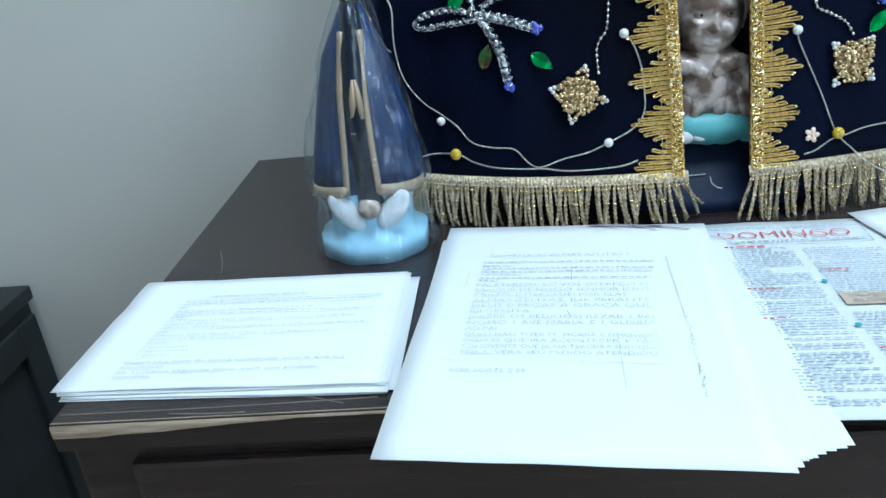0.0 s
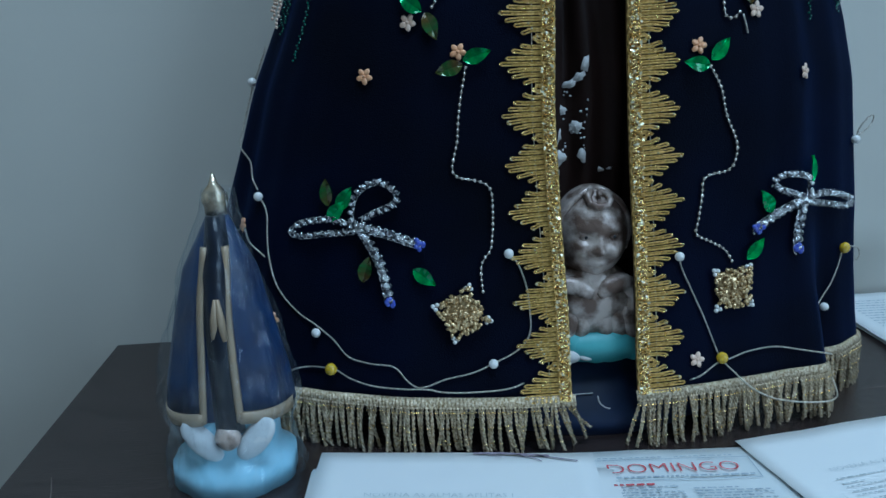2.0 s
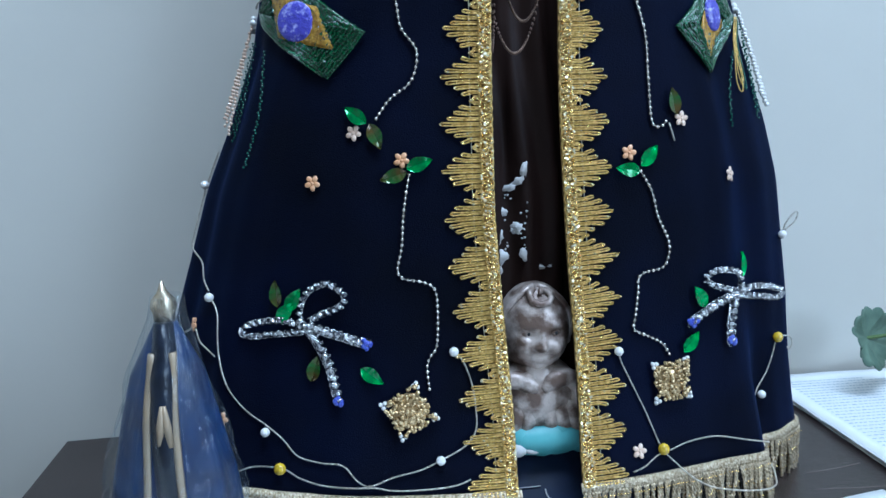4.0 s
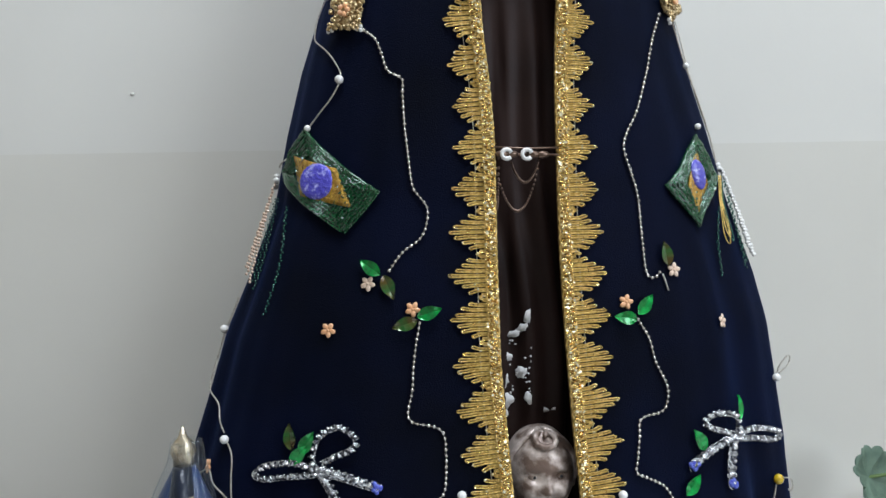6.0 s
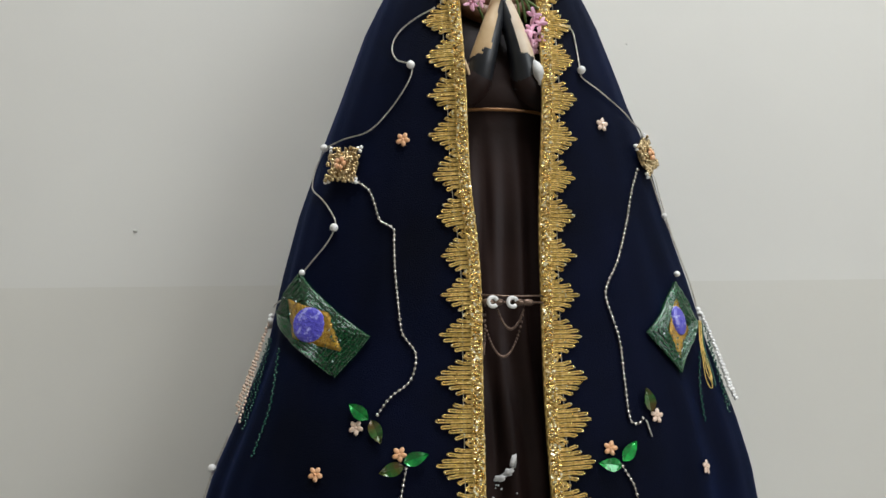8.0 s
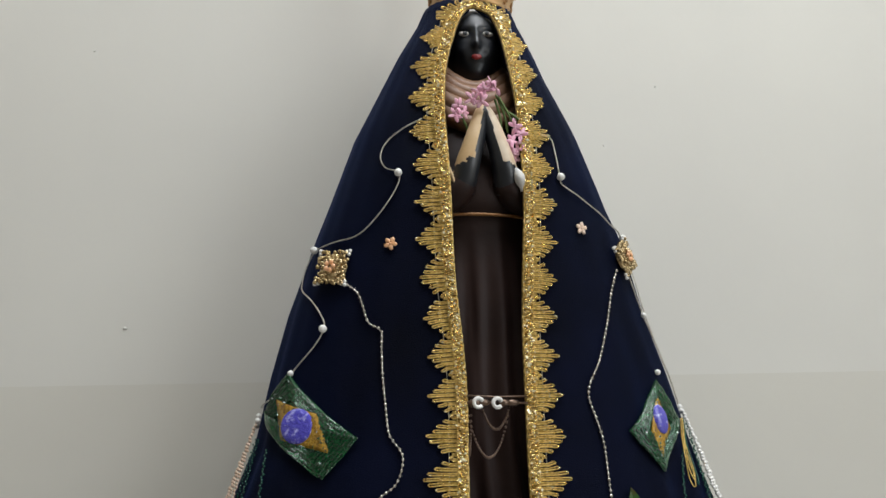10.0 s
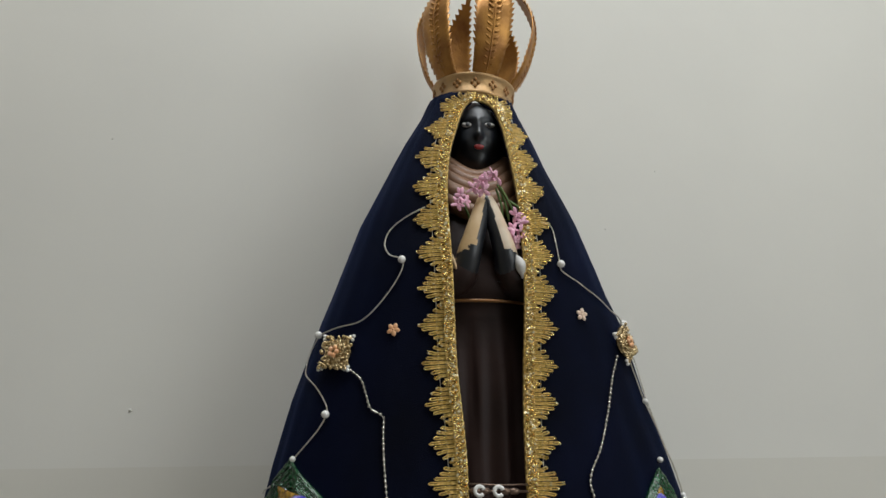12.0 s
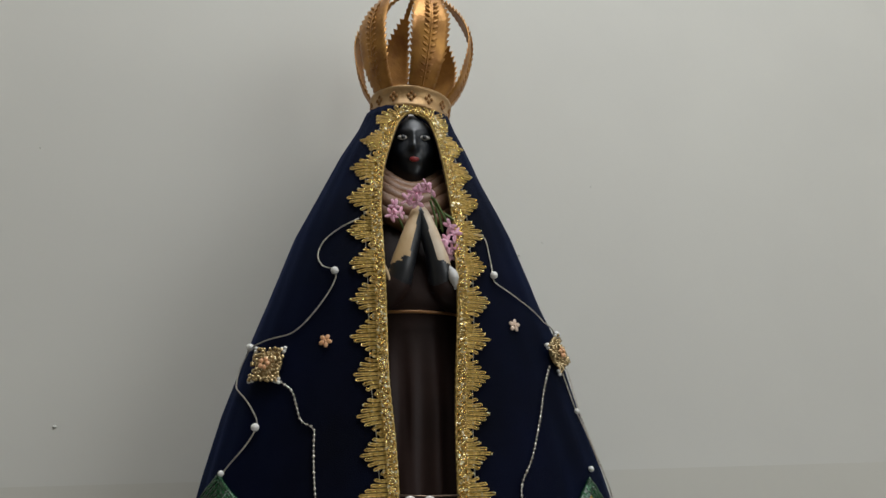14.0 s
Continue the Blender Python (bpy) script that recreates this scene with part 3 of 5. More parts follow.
# scallops of looped cord
PITCH = 0.0357
starts = [0.010 + k * PITCH for k in range(23)] + [LACE - 0.007 - k * PITCH for k in range(23)]
for k, s0 in enumerate(starts):
    bm = bmesh.new()
    pts, inner, runs = [], [], 9
    j = random.Random(k)
    for i in range(runs):
        w = (i - (runs - 1) / 2) / ((runs - 1) / 2)
        depth = 1 - 0.27 * max(0.0, min(1.0, (min(s0, LACE - s0) - 0.30) / 0.12)) - 0.22 * max(0.0, min(1.0, (min(s0, LACE - s0) - 0.74) / 0.05))
        reach = BAND + 0.0065 * depth + 0.0238 * depth * (1 - abs(w)) ** 0.85 + j.uniform(-0.0016, 0.0016)
        s = s0 + w * PITCH * 0.44
        ds = PITCH * 0.44 / (runs - 1) * 1.25
        tip = s + w * 0.002 + j.uniform(-0.0005, 0.0005)
        mid = (BAND + reach) / 2
        seq = [(s - ds * 0.36, BAND - 0.001), (s - ds * 0.38, mid), (tip - ds * 0.42, reach - 0.0014), (tip - ds * 0.28, reach - 0.0001), (tip, reach + 0.0005), (tip + ds * 0.28, reach - 0.0001), (tip + ds * 0.42, reach - 0.0014), (s + ds * 0.38, mid), (s + ds * 0.36, BAND - 0.001)]
        pts += [lace_point(a, o, 0.0016 + j.uniform(0, 0.0009)) for a, o in seq]
        inner += [lace_point(a, o, 0.0011) for a, o in ((s - ds * 0.1, BAND - 0.001), (s + ds * 0.1, BAND + (reach - BAND) * 0.72), (s + ds * 0.5, BAND + (reach - BAND) * 0.70), (s + ds * 0.5, BAND))]
    tube(bm, pts, 0.00070, 5)
    tube(bm, inner, 0.00058, 4)
    for p in pts:
        if j.random() < 0.42:
            spangle(bm, p + Vector((0, -0.0010, 0)), 0.00095, j, 1 if j.random() < 0.85 else 2)
    part("scallop", bm, [GOLD, GOLD_GLIT, GLINT_PALE], lace)
for a in (0.0, LACE - 22 * PITCH):
    bm = bmesh.new()
    tube(bm, [lace_point(a + 22 * PITCH * i / 240, BAND + 0.0068, 0.0012) for i in range(241)], 0.0004, 3)
    part("scallop_thread", bm, CORD, lace)

# ---- fringe along the hem ----
fringe = thing("fringe", (0, 0, 0))
fringe.parent = mantle_thing
fringe.location = -mantle_at
strand_mesh = []
for v in range(5):
    j = random.Random(v + 20)
    bm = bmesh.new()
    length = 0.0385 + 0.0010 * v
    bend = [j.uniform(-0.004, 0.004), j.uniform(-0.003, 0.001)]
    for ph in (0, math.pi):
        pts = []
        for i in range(19):
            t = i / 18
            a = ph + t * 2 * math.pi * 4.5
            c = Vector((bend[0] * t * t, bend[1] * math.sin(t * 3), -length * t))
            pts.append(c + Vector((math.cos(a), math.sin(a), 0)) * 0.0009)
        tube(bm, pts, 0.00098, 5)
        for p in pts[2::6]:
            spangle(bm, p + Vector((0, -0.0011, 0)), 0.00070, j, 1)
    ob = link("fringe_strand", bm, [FRINGE, GOLD_GLIT])
    strand_mesh.append(ob.data)
    bpy.data.objects.remove(ob)
j = random.Random(77)
for side, (ua, ub) in enumerate(((7.9, 112), (0.1, -112))):
    us = np.linspace(ua, ub, 640)
    pts = [mantle(u, HEM + 0.004, 0.002) for u in us]
    bm = bmesh.new()
    rows = [[bm.verts.new(mantle(u, HEM + dz, o + 0.0006 * math.sin(i * 1.9))) for i, u in enumerate(us)] for dz, o in ((-0.004, 0.0005), (-0.004, 0.0024), (0.0, 0.0030), (0.004, 0.0024), (0.0043, 0.0004))]
    for a, b in zip(rows, rows[1:]):
        for i in range(len(us) - 1):
            bm.faces.new((a[i], a[i + 1], b[i + 1], b[i]))
    part("fringe_heading", bm, FRINGE, fringe)
    walkd, gap, last = 0.0, 0.003, pts[0]
    for u, p in zip(us, pts):
        walkd += (p - last).length
        last = p
        if walkd >= gap:
            walkd, gap = 0.0, j.choice((0.0021, 0.0024, 0.0027, 0.0036))
            spread = (27 if side else -12) * math.exp(-((u - ua) / 2.6) ** 2)
            m = Matrix.Translation(mantle(u, HEM - 0.003, 0.0022)) @ pose(0, 0, 0, j.uniform(-9, 3), j.gauss(0, 4.5) + 4 * math.sin(u * 1.7) - spread, u + j.uniform(-40, 40)) @ Matrix.Diagonal((1, 1, j.uniform(0.86, 1.06), 1))
            share("fringe_strand", j.choice(strand_mesh), m, fringe)


# ---- beads, cords and jewels sewn on the mantle ----
def on_mantle(pairs, off, step, hem=0.0):
    """Points along a line over the cloth, lifted by hem more where it crosses the fringe."""
    flat = smooth_line([(u, 0, z * 400) for u, z in pairs], step * 400)
    return [mantle(p.x, p.z / 400, off + hem * max(0.0, min(1.0, (0.912 - p.z / 400) / 0.010))) for p in flat]


def even(pts, step):
    return smooth_line(pts, step) if len(pts) > 1 else pts


def cord(pairs, name="cord", r=0.0007, material=CORD):
    bm = bmesh.new()
    tube(bm, even(on_mantle(pairs, 0.0020, 0.004, 0.0042), 0.003), r, 5)
    return mpart(name, bm, material)


def chain(pairs):
    bm = bmesh.new()
    pts = even(on_mantle(pairs, 0.0020, 0.004), 0.0046)
    for i, p in enumerate(pts):
        blob(bm, p, 0.0015 + 0.0002 * (i % 3 == 0), seg=6)
    tube(bm, pts, 0.0005, 3)
    return mpart("bead_chain", bm, SILVER_BEAD, label="string of small silver beads")


def ball_mesh(name, r, material, seg=14):
    bm = bmesh.new()
    blob(bm, (0, 0, 0), r, seg=seg)
    ob = link(name, bm, material)
    me = ob.data
    bpy.data.objects.remove(ob)
    return me


PEARL_ME, PEARL_SMALL = ball_mesh("pearl", 0.0039, PEARL), ball_mesh("pearl", 0.0019, PEARL, 8)
YELLOW_ME = ball_mesh("yellow_bead", (0.0052, 0.0052, 0.0044), YELLOW_BEAD, 10)


def sewn(name, me, u, z, off, parent=None):
    ob = share(name, me, Matrix.Translation(-mantle_at) @ mantle_frame(u, z, off), mantle_thing)
    return ob


def flower_mesh(material):
    bm = bmesh.new()
    for k in range(5):
        a = 2 * math.pi * k / 5
        blob(bm, (0.0036 * math.cos(a), 0.0036 * math.sin(a), 0.0010), (0.0032, 0.0023, 0.0010), seg=8, m=Matrix.Rotation(a, 4, "Z"))
    blob(bm, (0, 0, 0.0017), (0.0014, 0.0014, 0.0009), seg=6)
    ob = link("flower_bead", bm, material)
    me = ob.data
    bpy.data.objects.remove(ob)
    return me


PALE = mat("pale_pink_flower_bead", (0.78, 0.60, 0.47), 0.35, color2=(0.7, 0.5, 0.36), scale=200, coat=0.4)
FLOWER_O, FLOWER_P = flower_mesh(ORANGE), flower_mesh(PALE)


def leaf_mesh(material, long=0.0215, wide=0.0115):
    bm = bmesh.new()
    n, rows = 9, []
    for i in range(n + 1):
        t = i / n
        w = wide / 2 * math.sin(math.pi * t ** 0.8) ** 0.9 if 0 < t < 1 else 0.0003
        y = long * (t - 0.5)
        rows.append([bm.verts.new((x * w, y, 0.0008 + 0.0016 * abs(x) + 0.0012 * math.sin(t * 3) + 0.0003 * ((i % 2) * abs(x)))) for x in (-1, -0.5, 0, 0.5, 1)])
    for a, b in zip(rows, rows[1:]):
        for j in range(4):
            bm.faces.new((a[j], a[j + 1], b[j + 1], b[j]))
    ext = bmesh.ops.extrude_face_region(bm, geom=list(bm.faces))
    bmesh.ops.translate(bm, vec=(0, 0, 0.0006), verts=[g for g in ext["geom"] if isinstance(g, bmesh.types.BMVert)])
    ob = link("sequin_leaf", bm, material, smooth=False)
    me = ob.data
    bpy.data.objects.remove(ob)
    return me


LEAF_G, LEAF_O = leaf_mesh(GREEN), leaf_mesh(OLIVE)


def leaf(u, z, turn, me=None, size=1.0):
    return share("sequin_leaf", me or LEAF_G, Matrix.Translation(-mantle_at) @ mantle_frame(u, z, 0.0012, turn) @ Matrix.Diagonal((size, size, size, 1)), mantle_thing)


def flag_patch(corners, disc, r, inner):
    """A diamond of woven beads with a lozenge and a disc on it, at the given angles and heights."""
    def sheet(name, cs, off, material, parent=None, n=8):
        bm = bmesh.new()
        (ua, za), (ub, zb), (uc, zc), (ud, zd) = cs
        grid = []
        for i in range(n + 1):
            row = []
            for k in range(n + 1):
                a, b = i / n, k / n
                u = (1 - a) * ((1 - b) * ua + b * ub) + a * ((1 - b) * ud + b * uc)
                z = (1 - a) * ((1 - b) * za + b * zb) + a * ((1 - b) * zd + b * zc)
                row.append(bm.verts.new(mantle(u, z, off + 0.0004 * ((i + k) % 2))))
            grid.append(row)
        for i in range(n):
            for k in range(n):
                bm.faces.new((grid[i][k], grid[i + 1][k], grid[i + 1][k + 1], grid[i][k + 1]))
        ext = bmesh.ops.extrude_face_region(bm, geom=list(bm.faces))
        bmesh.ops.recalc_face_normals(bm, faces=list(bm.faces))
        for g in ext["geom"]:
            if isinstance(g, bmesh.types.BMVert):
                g.co += (Vector((0.215, MID, g.co.z)) - g.co).normalized() * 0.0014
        return mpart(name, bm, material, parent)
    base = sheet("flag_patch", corners, 0.0030, FLAG_GREEN)
    tagged(base, "diamond patch of woven green beads")
    cu, cz = sum(c[0] for c in corners) / 4, sum(c[1] for c in corners) / 4
    def inside(b, a):
        (ua, za), (ub, zb), (uc, zc), (ud, zd) = corners
        return ((1 - a) * ((1 - b) * ua + b * ub) + a * ((1 - b) * ud + b * uc), (1 - a) * ((1 - b) * za + b * zb) + a * ((1 - b) * zd + b * zc))
    sheet("lozenge", [inside(*c) for c in inner], 0.0050, FLAG_YELLOW, base)
    bm = bmesh.new()
    m = mantle_frame(*inside(*disc), 0.0056)
    blob(bm, (0, 0, 0), (r[0], r[1], 0.0026), seg=24)
    bm.transform(m)
    part("disc", bm, FLAG_BLUE, base)
    # glossy strands laid round the lozenge, and short bugles along the rim
    rr = random.Random(int(cz * 1000))
    for k in range(9):
        bm = bmesh.new()
        f = 0.50 + 0.058 * k
        ring = []
        for i in range(4):
            (ua, za), (ub, zb) = corners[i], corners[(i + 1) % 4]
            for t in np.arange(0, 1, 0.1):
                g = f + rr.uniform(-0.02, 0.02)
                ring.append(mantle(cu + (ua + (ub - ua) * t - cu) * g, cz + (za + (zb - za) * t - cz) * g, 0.0036 + rr.uniform(0, 0.0010)))
        tube(bm, ring, 0.0010, 5, closed=True)
        part("bead_cord", bm, BUGLE, base)
    bm = bmesh.new()
    for (ua, za), (ub, zb) in zip(corners, corners[1:] + corners[:1]):
        for i in range(16):
            t = (i + rr.random() * 0.6) / 16
            p = mantle(ua + (ub - ua) * t, za + (zb - za) * t, 0.0034)
            q = mantle(ua + (ub - ua) * (t + 0.05), za + (zb - za) * (t + 0.05), 0.0036)
            tube(bm, [p, q], 0.0008, 4)
    part("bead_edging", bm, BUGLE, base)
    bm = bmesh.new()
    for i in range(90):
        u, z = inside(rr.uniform(0.02, 0.98), rr.uniform(0.02, 0.98))
        spangle(bm, mantle(u, z, 0.0050), rr.uniform(0.0007, 0.0013), rr)
    tagged(part("glass_chip", bm, BUGLE, base, smooth=False), kind="stuff")
    return base


def brooch(u, z, r, tilt, orange=True):
    m = mantle_frame(u, z, 0.002, tilt)
    bm = bmesh.new()
    rr = random.Random(int(u * 10))
    blob(bm, (0, 0, 0.001), (r * 0.8, r * 0.8, 0.004), seg=14)
    for i in range(150):
        x, y = rr.uniform(-0.84, 0.84) * r, rr.uniform(-0.84, 0.84) * r
        blob(bm, (x, y, 0.0022 + rr.uniform(0.002, 0.005) * (1 - 0.5 * max(abs(x), abs(y)) / r)), (0.0021, 0.0021, 0.0015), seg=6, m=pose(0, 0, 0, rr.uniform(0, 180), rr.uniform(0, 180), 0))
    bm.transform(m)
    b = mpart("brooch", bm, GOLD_BEAD, label="square cluster of champagne beads")
    if orange:
        bm = bmesh.new()
        for k in range(5):
            a = 2 * math.pi * k / 5
            blob(bm, (0.004 * math.cos(a), 0.004 * math.sin(a), 0.0085), (0.0026, 0.0026, 0.0016), seg=6)
        bm.transform(m)
        part("flower_centre", bm, ORANGE, b)
    for k in range(4):
        a = radians(45 + 90 * k)
        c = (1.18 * r * math.cos(a) * 1.05, 1.18 * r * math.sin(a) * 1.05)
        for dx, dy in ((0, 0), (0.0034, 0.0008), (0.0006, 0.0034)):
            sx, sy = math.copysign(dx, -c[0]), math.copysign(dy, -c[1])
            ob = share("pearl", PEARL_SMALL, m @ Matrix.Translation((c[0] + sx, c[1] + sy, 0.003)), b)
    return b


def bow(loops, tails):
    """A bow of crystal beads: closed loops and two tails with blue tips."""
    rr = random.Random(3)
    head = None
    for name, lines in (("loop", loops), ("tail", tails)):
        for line in lines:
            bm = bmesh.new()
            pts = even([mantle(u, z, 0.003) for u, z in line], 0.0060)
            for i, p in enumerate(pts):
                big = 0.0040 if name == "tail" else 0.0026
                blob(bm, p + Vector((0, -0.0012, 0)), (big, big * 0.8, big), seg=7, m=pose(0, 0, 0, rr.uniform(0, 90), rr.uniform(0, 90), 0))
            for ph in (0, 1):
                tw = []
                fine = even([mantle(u, z, 0.003) for u, z in line], 0.0015)
                for i, p in enumerate(fine):
                    a = i * math.pi / 4 + ph * math.pi
                    k = 0.0040 if name == "tail" else 0.0027
                    tw.append(p + Vector((math.cos(a) * k, -0.0012, math.sin(a) * k)))
                tube(bm, tw, 0.00065, 4)
            if head is None:
                head = mpart("bow", bm, CRYSTAL, label="bow of clear crystal beads")
            else:
                part(name, bm, CRYSTAL, head)
            if name == "tail":
                bm = bmesh.new()
                for k in range(11):
                    blob(bm, pts[-1] + Vector((rr.uniform(-1, 1), -0.7, rr.uniform(-1, 1))) * 0.0038, 0.0021, seg=6)
                part("blue_tip", bm, BLUE_BEAD, head)
    return head


# cords
cord([(-26.9, 1.554), (-41.2, 1.538), (-44.8, 1.521), (-40.9, 1.506), (-33.2, 1.498), (-33.1, 1.483), (-38.5, 1.459), (-45.3, 1.441), (-55.4, 1.437), (-71.9, 1.432), (-79.0, 1.417), (-75.3, 1.398), (-59.5, 1.379), (-52.7, 1.365), (-50.6, 1.353), (-54.2, 1.333), (-61.5, 1.313), (-71.6, 1.295), (-86.9, 1.282)])
cord([(-85.0, 1.163), (-85.4, 1.133), (-85.3, 1.122), (-81.7, 1.087), (-73.0, 1.072), (-64.3, 1.055), (-60.9, 1.047)])
cord([(-61.3, 1.046), (-56.5, 1.032), (-53.5, 1.001), (-49.6, 0.975), (-44.6, 0.956), (-40.8, 0.948), (-37.0, 0.938), (-33.7, 0.924), (-29.4, 0.92), (-25.5, 0.919), (-23.2, 0.909), (-20.9, 0.904), (-17.3, 0.91), (-13.1, 0.915), (-10.2, 0.922), (-6.6, 0.933), (-5.1, 0.948), (-5.7, 0.977), (-7.3, 0.999), (-8.8, 1.008)])
cord([(-52.6, 0.902), (-47.6, 0.906), (-42.9, 0.913), (-36.9, 0.914), (-33.3, 0.908), (-29.2, 0.904), (-23.6, 0.903), (-20.0, 0.903), (-17.3, 0.901), (-13.2, 0.901), (-8.3, 0.903), (-5.5, 0.908)])
cord([(-75.7, 1.007), (-66.2, 1.019), (-61.7, 1.007), (-54.1, 0.998)])
cord([(23.1, 1.541), (29.5, 1.539), (29.6, 1.523), (28.3, 1.498), (29.3, 1.49), (42.3, 1.475), (55.2, 1.459), (71.3, 1.451), (78.5, 1.431), (72.7, 1.4), (69.9, 1.358), (74.7, 1.317), (81.1, 1.275)])
cord([(57.7, 1.407), (59.8, 1.369), (62.6, 1.339), (63.4, 1.31)])
cord([(14.8, 0.999), (15.6, 0.987), (18.8, 0.955), (21.4, 0.923), (22.2, 0.914), (24.1, 0.902), (27.5, 0.886), (31.7, 0.876), (38.0, 0.869), (44.3, 0.870), (47.8, 0.884)])
cord([(16.1, 0.901), (17.9, 0.903), (21.2, 0.91), (24.0, 0.912), (28.1, 0.916), (33.4, 0.916), (39.5, 0.909), (46.8, 0.9)])
cord([(59.3, 0.98), (56.2, 0.955), (53.0, 0.936), (51.2, 0.917), (47.8, 0.885)])
cord([(25.3, 1.182), (26.2, 1.166)], r=0.0008)
def loose_loop(u, z, offsets):
    p = mantle(u, z, 0.003)
    bm = bmesh.new()
    tube(bm, smooth_line([p + Vector(o) for o in offsets], 0.0015), 0.0007, 5)
    mpart("loose_thread", bm, CORD)


loose_loop(64.4, 1.077, [(0, 0, 0), (0.003, 0, 0.010), (0.010, 0, 0.019), (0.014, 0, 0.020), (0.012, 0, 0.012), (0.005, 0, 0.006), (0.001, 0, 0.002)])
loose_loop(59.2, 0.984, [(0, 0, 0), (0.008, 0, 0.001), (0.014, 0, -0.001), (0.016, 0, -0.008), (0.013, 0, -0.012), (0.011, 0, -0.009)])
# pearls and yellow beads
for u, z in ((-61.3, 1.046), (-40.5, 0.942), (-10.2, 0.922), (-8.8, 1.008), (-33.2, 1.498), (-71.9, 1.432), (-50.6, 1.353), (-85.4, 1.133), (14.8, 0.999), (54.4, 0.933), (28.3, 1.498), (71.3, 1.451), (64.4, 1.077)):
    sewn("pearl", PEARL_ME, u, z, 0.0036)
for u, z in ((-61.5, 1.313), (59.8, 1.369), (53.0, 1.312), (69.3, 1.275), (70.7, 1.279), (-86.8, 1.274), (-83.4, 1.27), (-88.5, 1.265)):
    sewn("pearl", PEARL_ME, u, z, 0.003).scale = (0.75, 0.75, 0.75)
for u, z in ((-36.9, 0.914), (22.2, 0.914), (59.2, 0.984)):
    sewn("yellow_bead", YELLOW_ME, u, z, 0.0046)
# flower beads
for u, z, me in ((-38.6, 1.142, FLOWER_O), (-31.1, 1.43, FLOWER_O), (-31.9, 1.18, FLOWER_P), (-21.3, 1.159, FLOWER_O), (31.9, 1.449, FLOWER_P), (28.4, 1.185, FLOWER_P), (16.2, 1.16, FLOWER_O), (39.9, 1.138, FLOWER_P), (-66.6, 1.021, FLOWER_O), (-50.4, 0.95, FLOWER_O), (17.9, 0.915, FLOWER_P)):
    sewn("flower_bead", me, u, z, 0.001)
# bead strings
chain([(-19.5, 1.148), (-19.4, 1.115), (-19.0, 1.094), (-19.2, 1.074), (-18.0, 1.067), (-15.6, 1.065), (-13.0, 1.06), (-12.0, 1.045), (-11.4, 1.014), (-12.4, 1.003), (-12.6, 0.994), (-11.9, 0.974)])
chain([(-44.5, 1.393), (-39.6, 1.385), (-36.4, 1.372), (-33.6, 1.357), (-29.3, 1.35), (-28.7, 1.338), (-27.7, 1.315), (-26.5, 1.291), (-25.0, 1.262), (-23.8, 1.254), (-21.2, 1.242), (-20.9, 1.228), (-22.0, 1.216), (-25.4, 1.205), (-27.9, 1.188)])
chain([(46.8, 1.411), (39.9, 1.386), (34.8, 1.36), (27.8, 1.324), (23.0, 1.303), (21.5, 1.289), (22.4, 1.269), (23.0, 1.249), (22.2, 1.22), (21.5, 1.185), (23.1, 1.179), (25.5, 1.187)])
chain([(18.4, 1.145), (20.6, 1.128), (21.9, 1.108), (24.2, 1.087), (24.1, 1.073), (22.8, 1.065), (18.5, 1.061), (18.1, 1.046), (17.7, 1.027), (17.5, 1.016), (19.8, 1.01), (23.2, 1.001), (24.9, 0.989)])
# leaves
for u, z, turn, me in ((-17.9, 1.156, -62, LEAF_G), (-22.3, 1.147, 118, LEAF_O), (-31.9, 1.193, 65, LEAF_G), (-27.1, 1.177, -145, LEAF_O), (27.0, 1.199, 0, LEAF_O), (15.7, 1.147, 80, LEAF_G), (20.1, 1.157, -45, LEAF_G), (-42.1, 1.054, 20, LEAF_O), (-37.9, 1.05, -20, LEAF_G), (-39.1, 1.04, -30, LEAF_G), (-21.3, 0.99, -120, LEAF_G), (-31.5, 0.995, -10, LEAF_O), (30.8, 1.038, 30, LEAF_G), (28.9, 1.0, -40, LEAF_G), (42.9, 1.06, -5, LEAF_G)):
    leaf(u, z, turn, me)
# bows
bow([[(-34.7, 1.029), (-36.2, 1.038), (-35.7, 1.055), (-31.9, 1.064), (-28.0, 1.056), (-28.1, 1.047), (-31.7, 1.039), (-34.0, 1.033)], [(-34.1, 1.027), (-40.0, 1.033), (-46.6, 1.029), (-48.3, 1.022), (-46.2, 1.019), (-40.9, 1.022), (-34.7, 1.025)]],
    [[(-33.7, 1.029), (-28.4, 1.024), (-24.6, 1.019), (-22.3, 1.016)], [(-33.5, 1.026), (-30.8, 1.012), (-28.9, 0.999), (-27.7, 0.986), (-26.6, 0.971)]])
bow([[(39.3, 1.039), (33.7, 1.047), (32.3, 1.054), (35.5, 1.059), (40.8, 1.055), (42.1, 1.044), (40.6, 1.037)], [(40.7, 1.039), (51.2, 1.037), (62.1, 1.027), (58.6, 1.022), (49.8, 1.028), (41.1, 1.034)]],
    [[(39.7, 1.037), (33.8, 1.028), (28.3, 1.016)], [(39.3, 1.034), (38.0, 1.013), (37.8, 0.994)]])
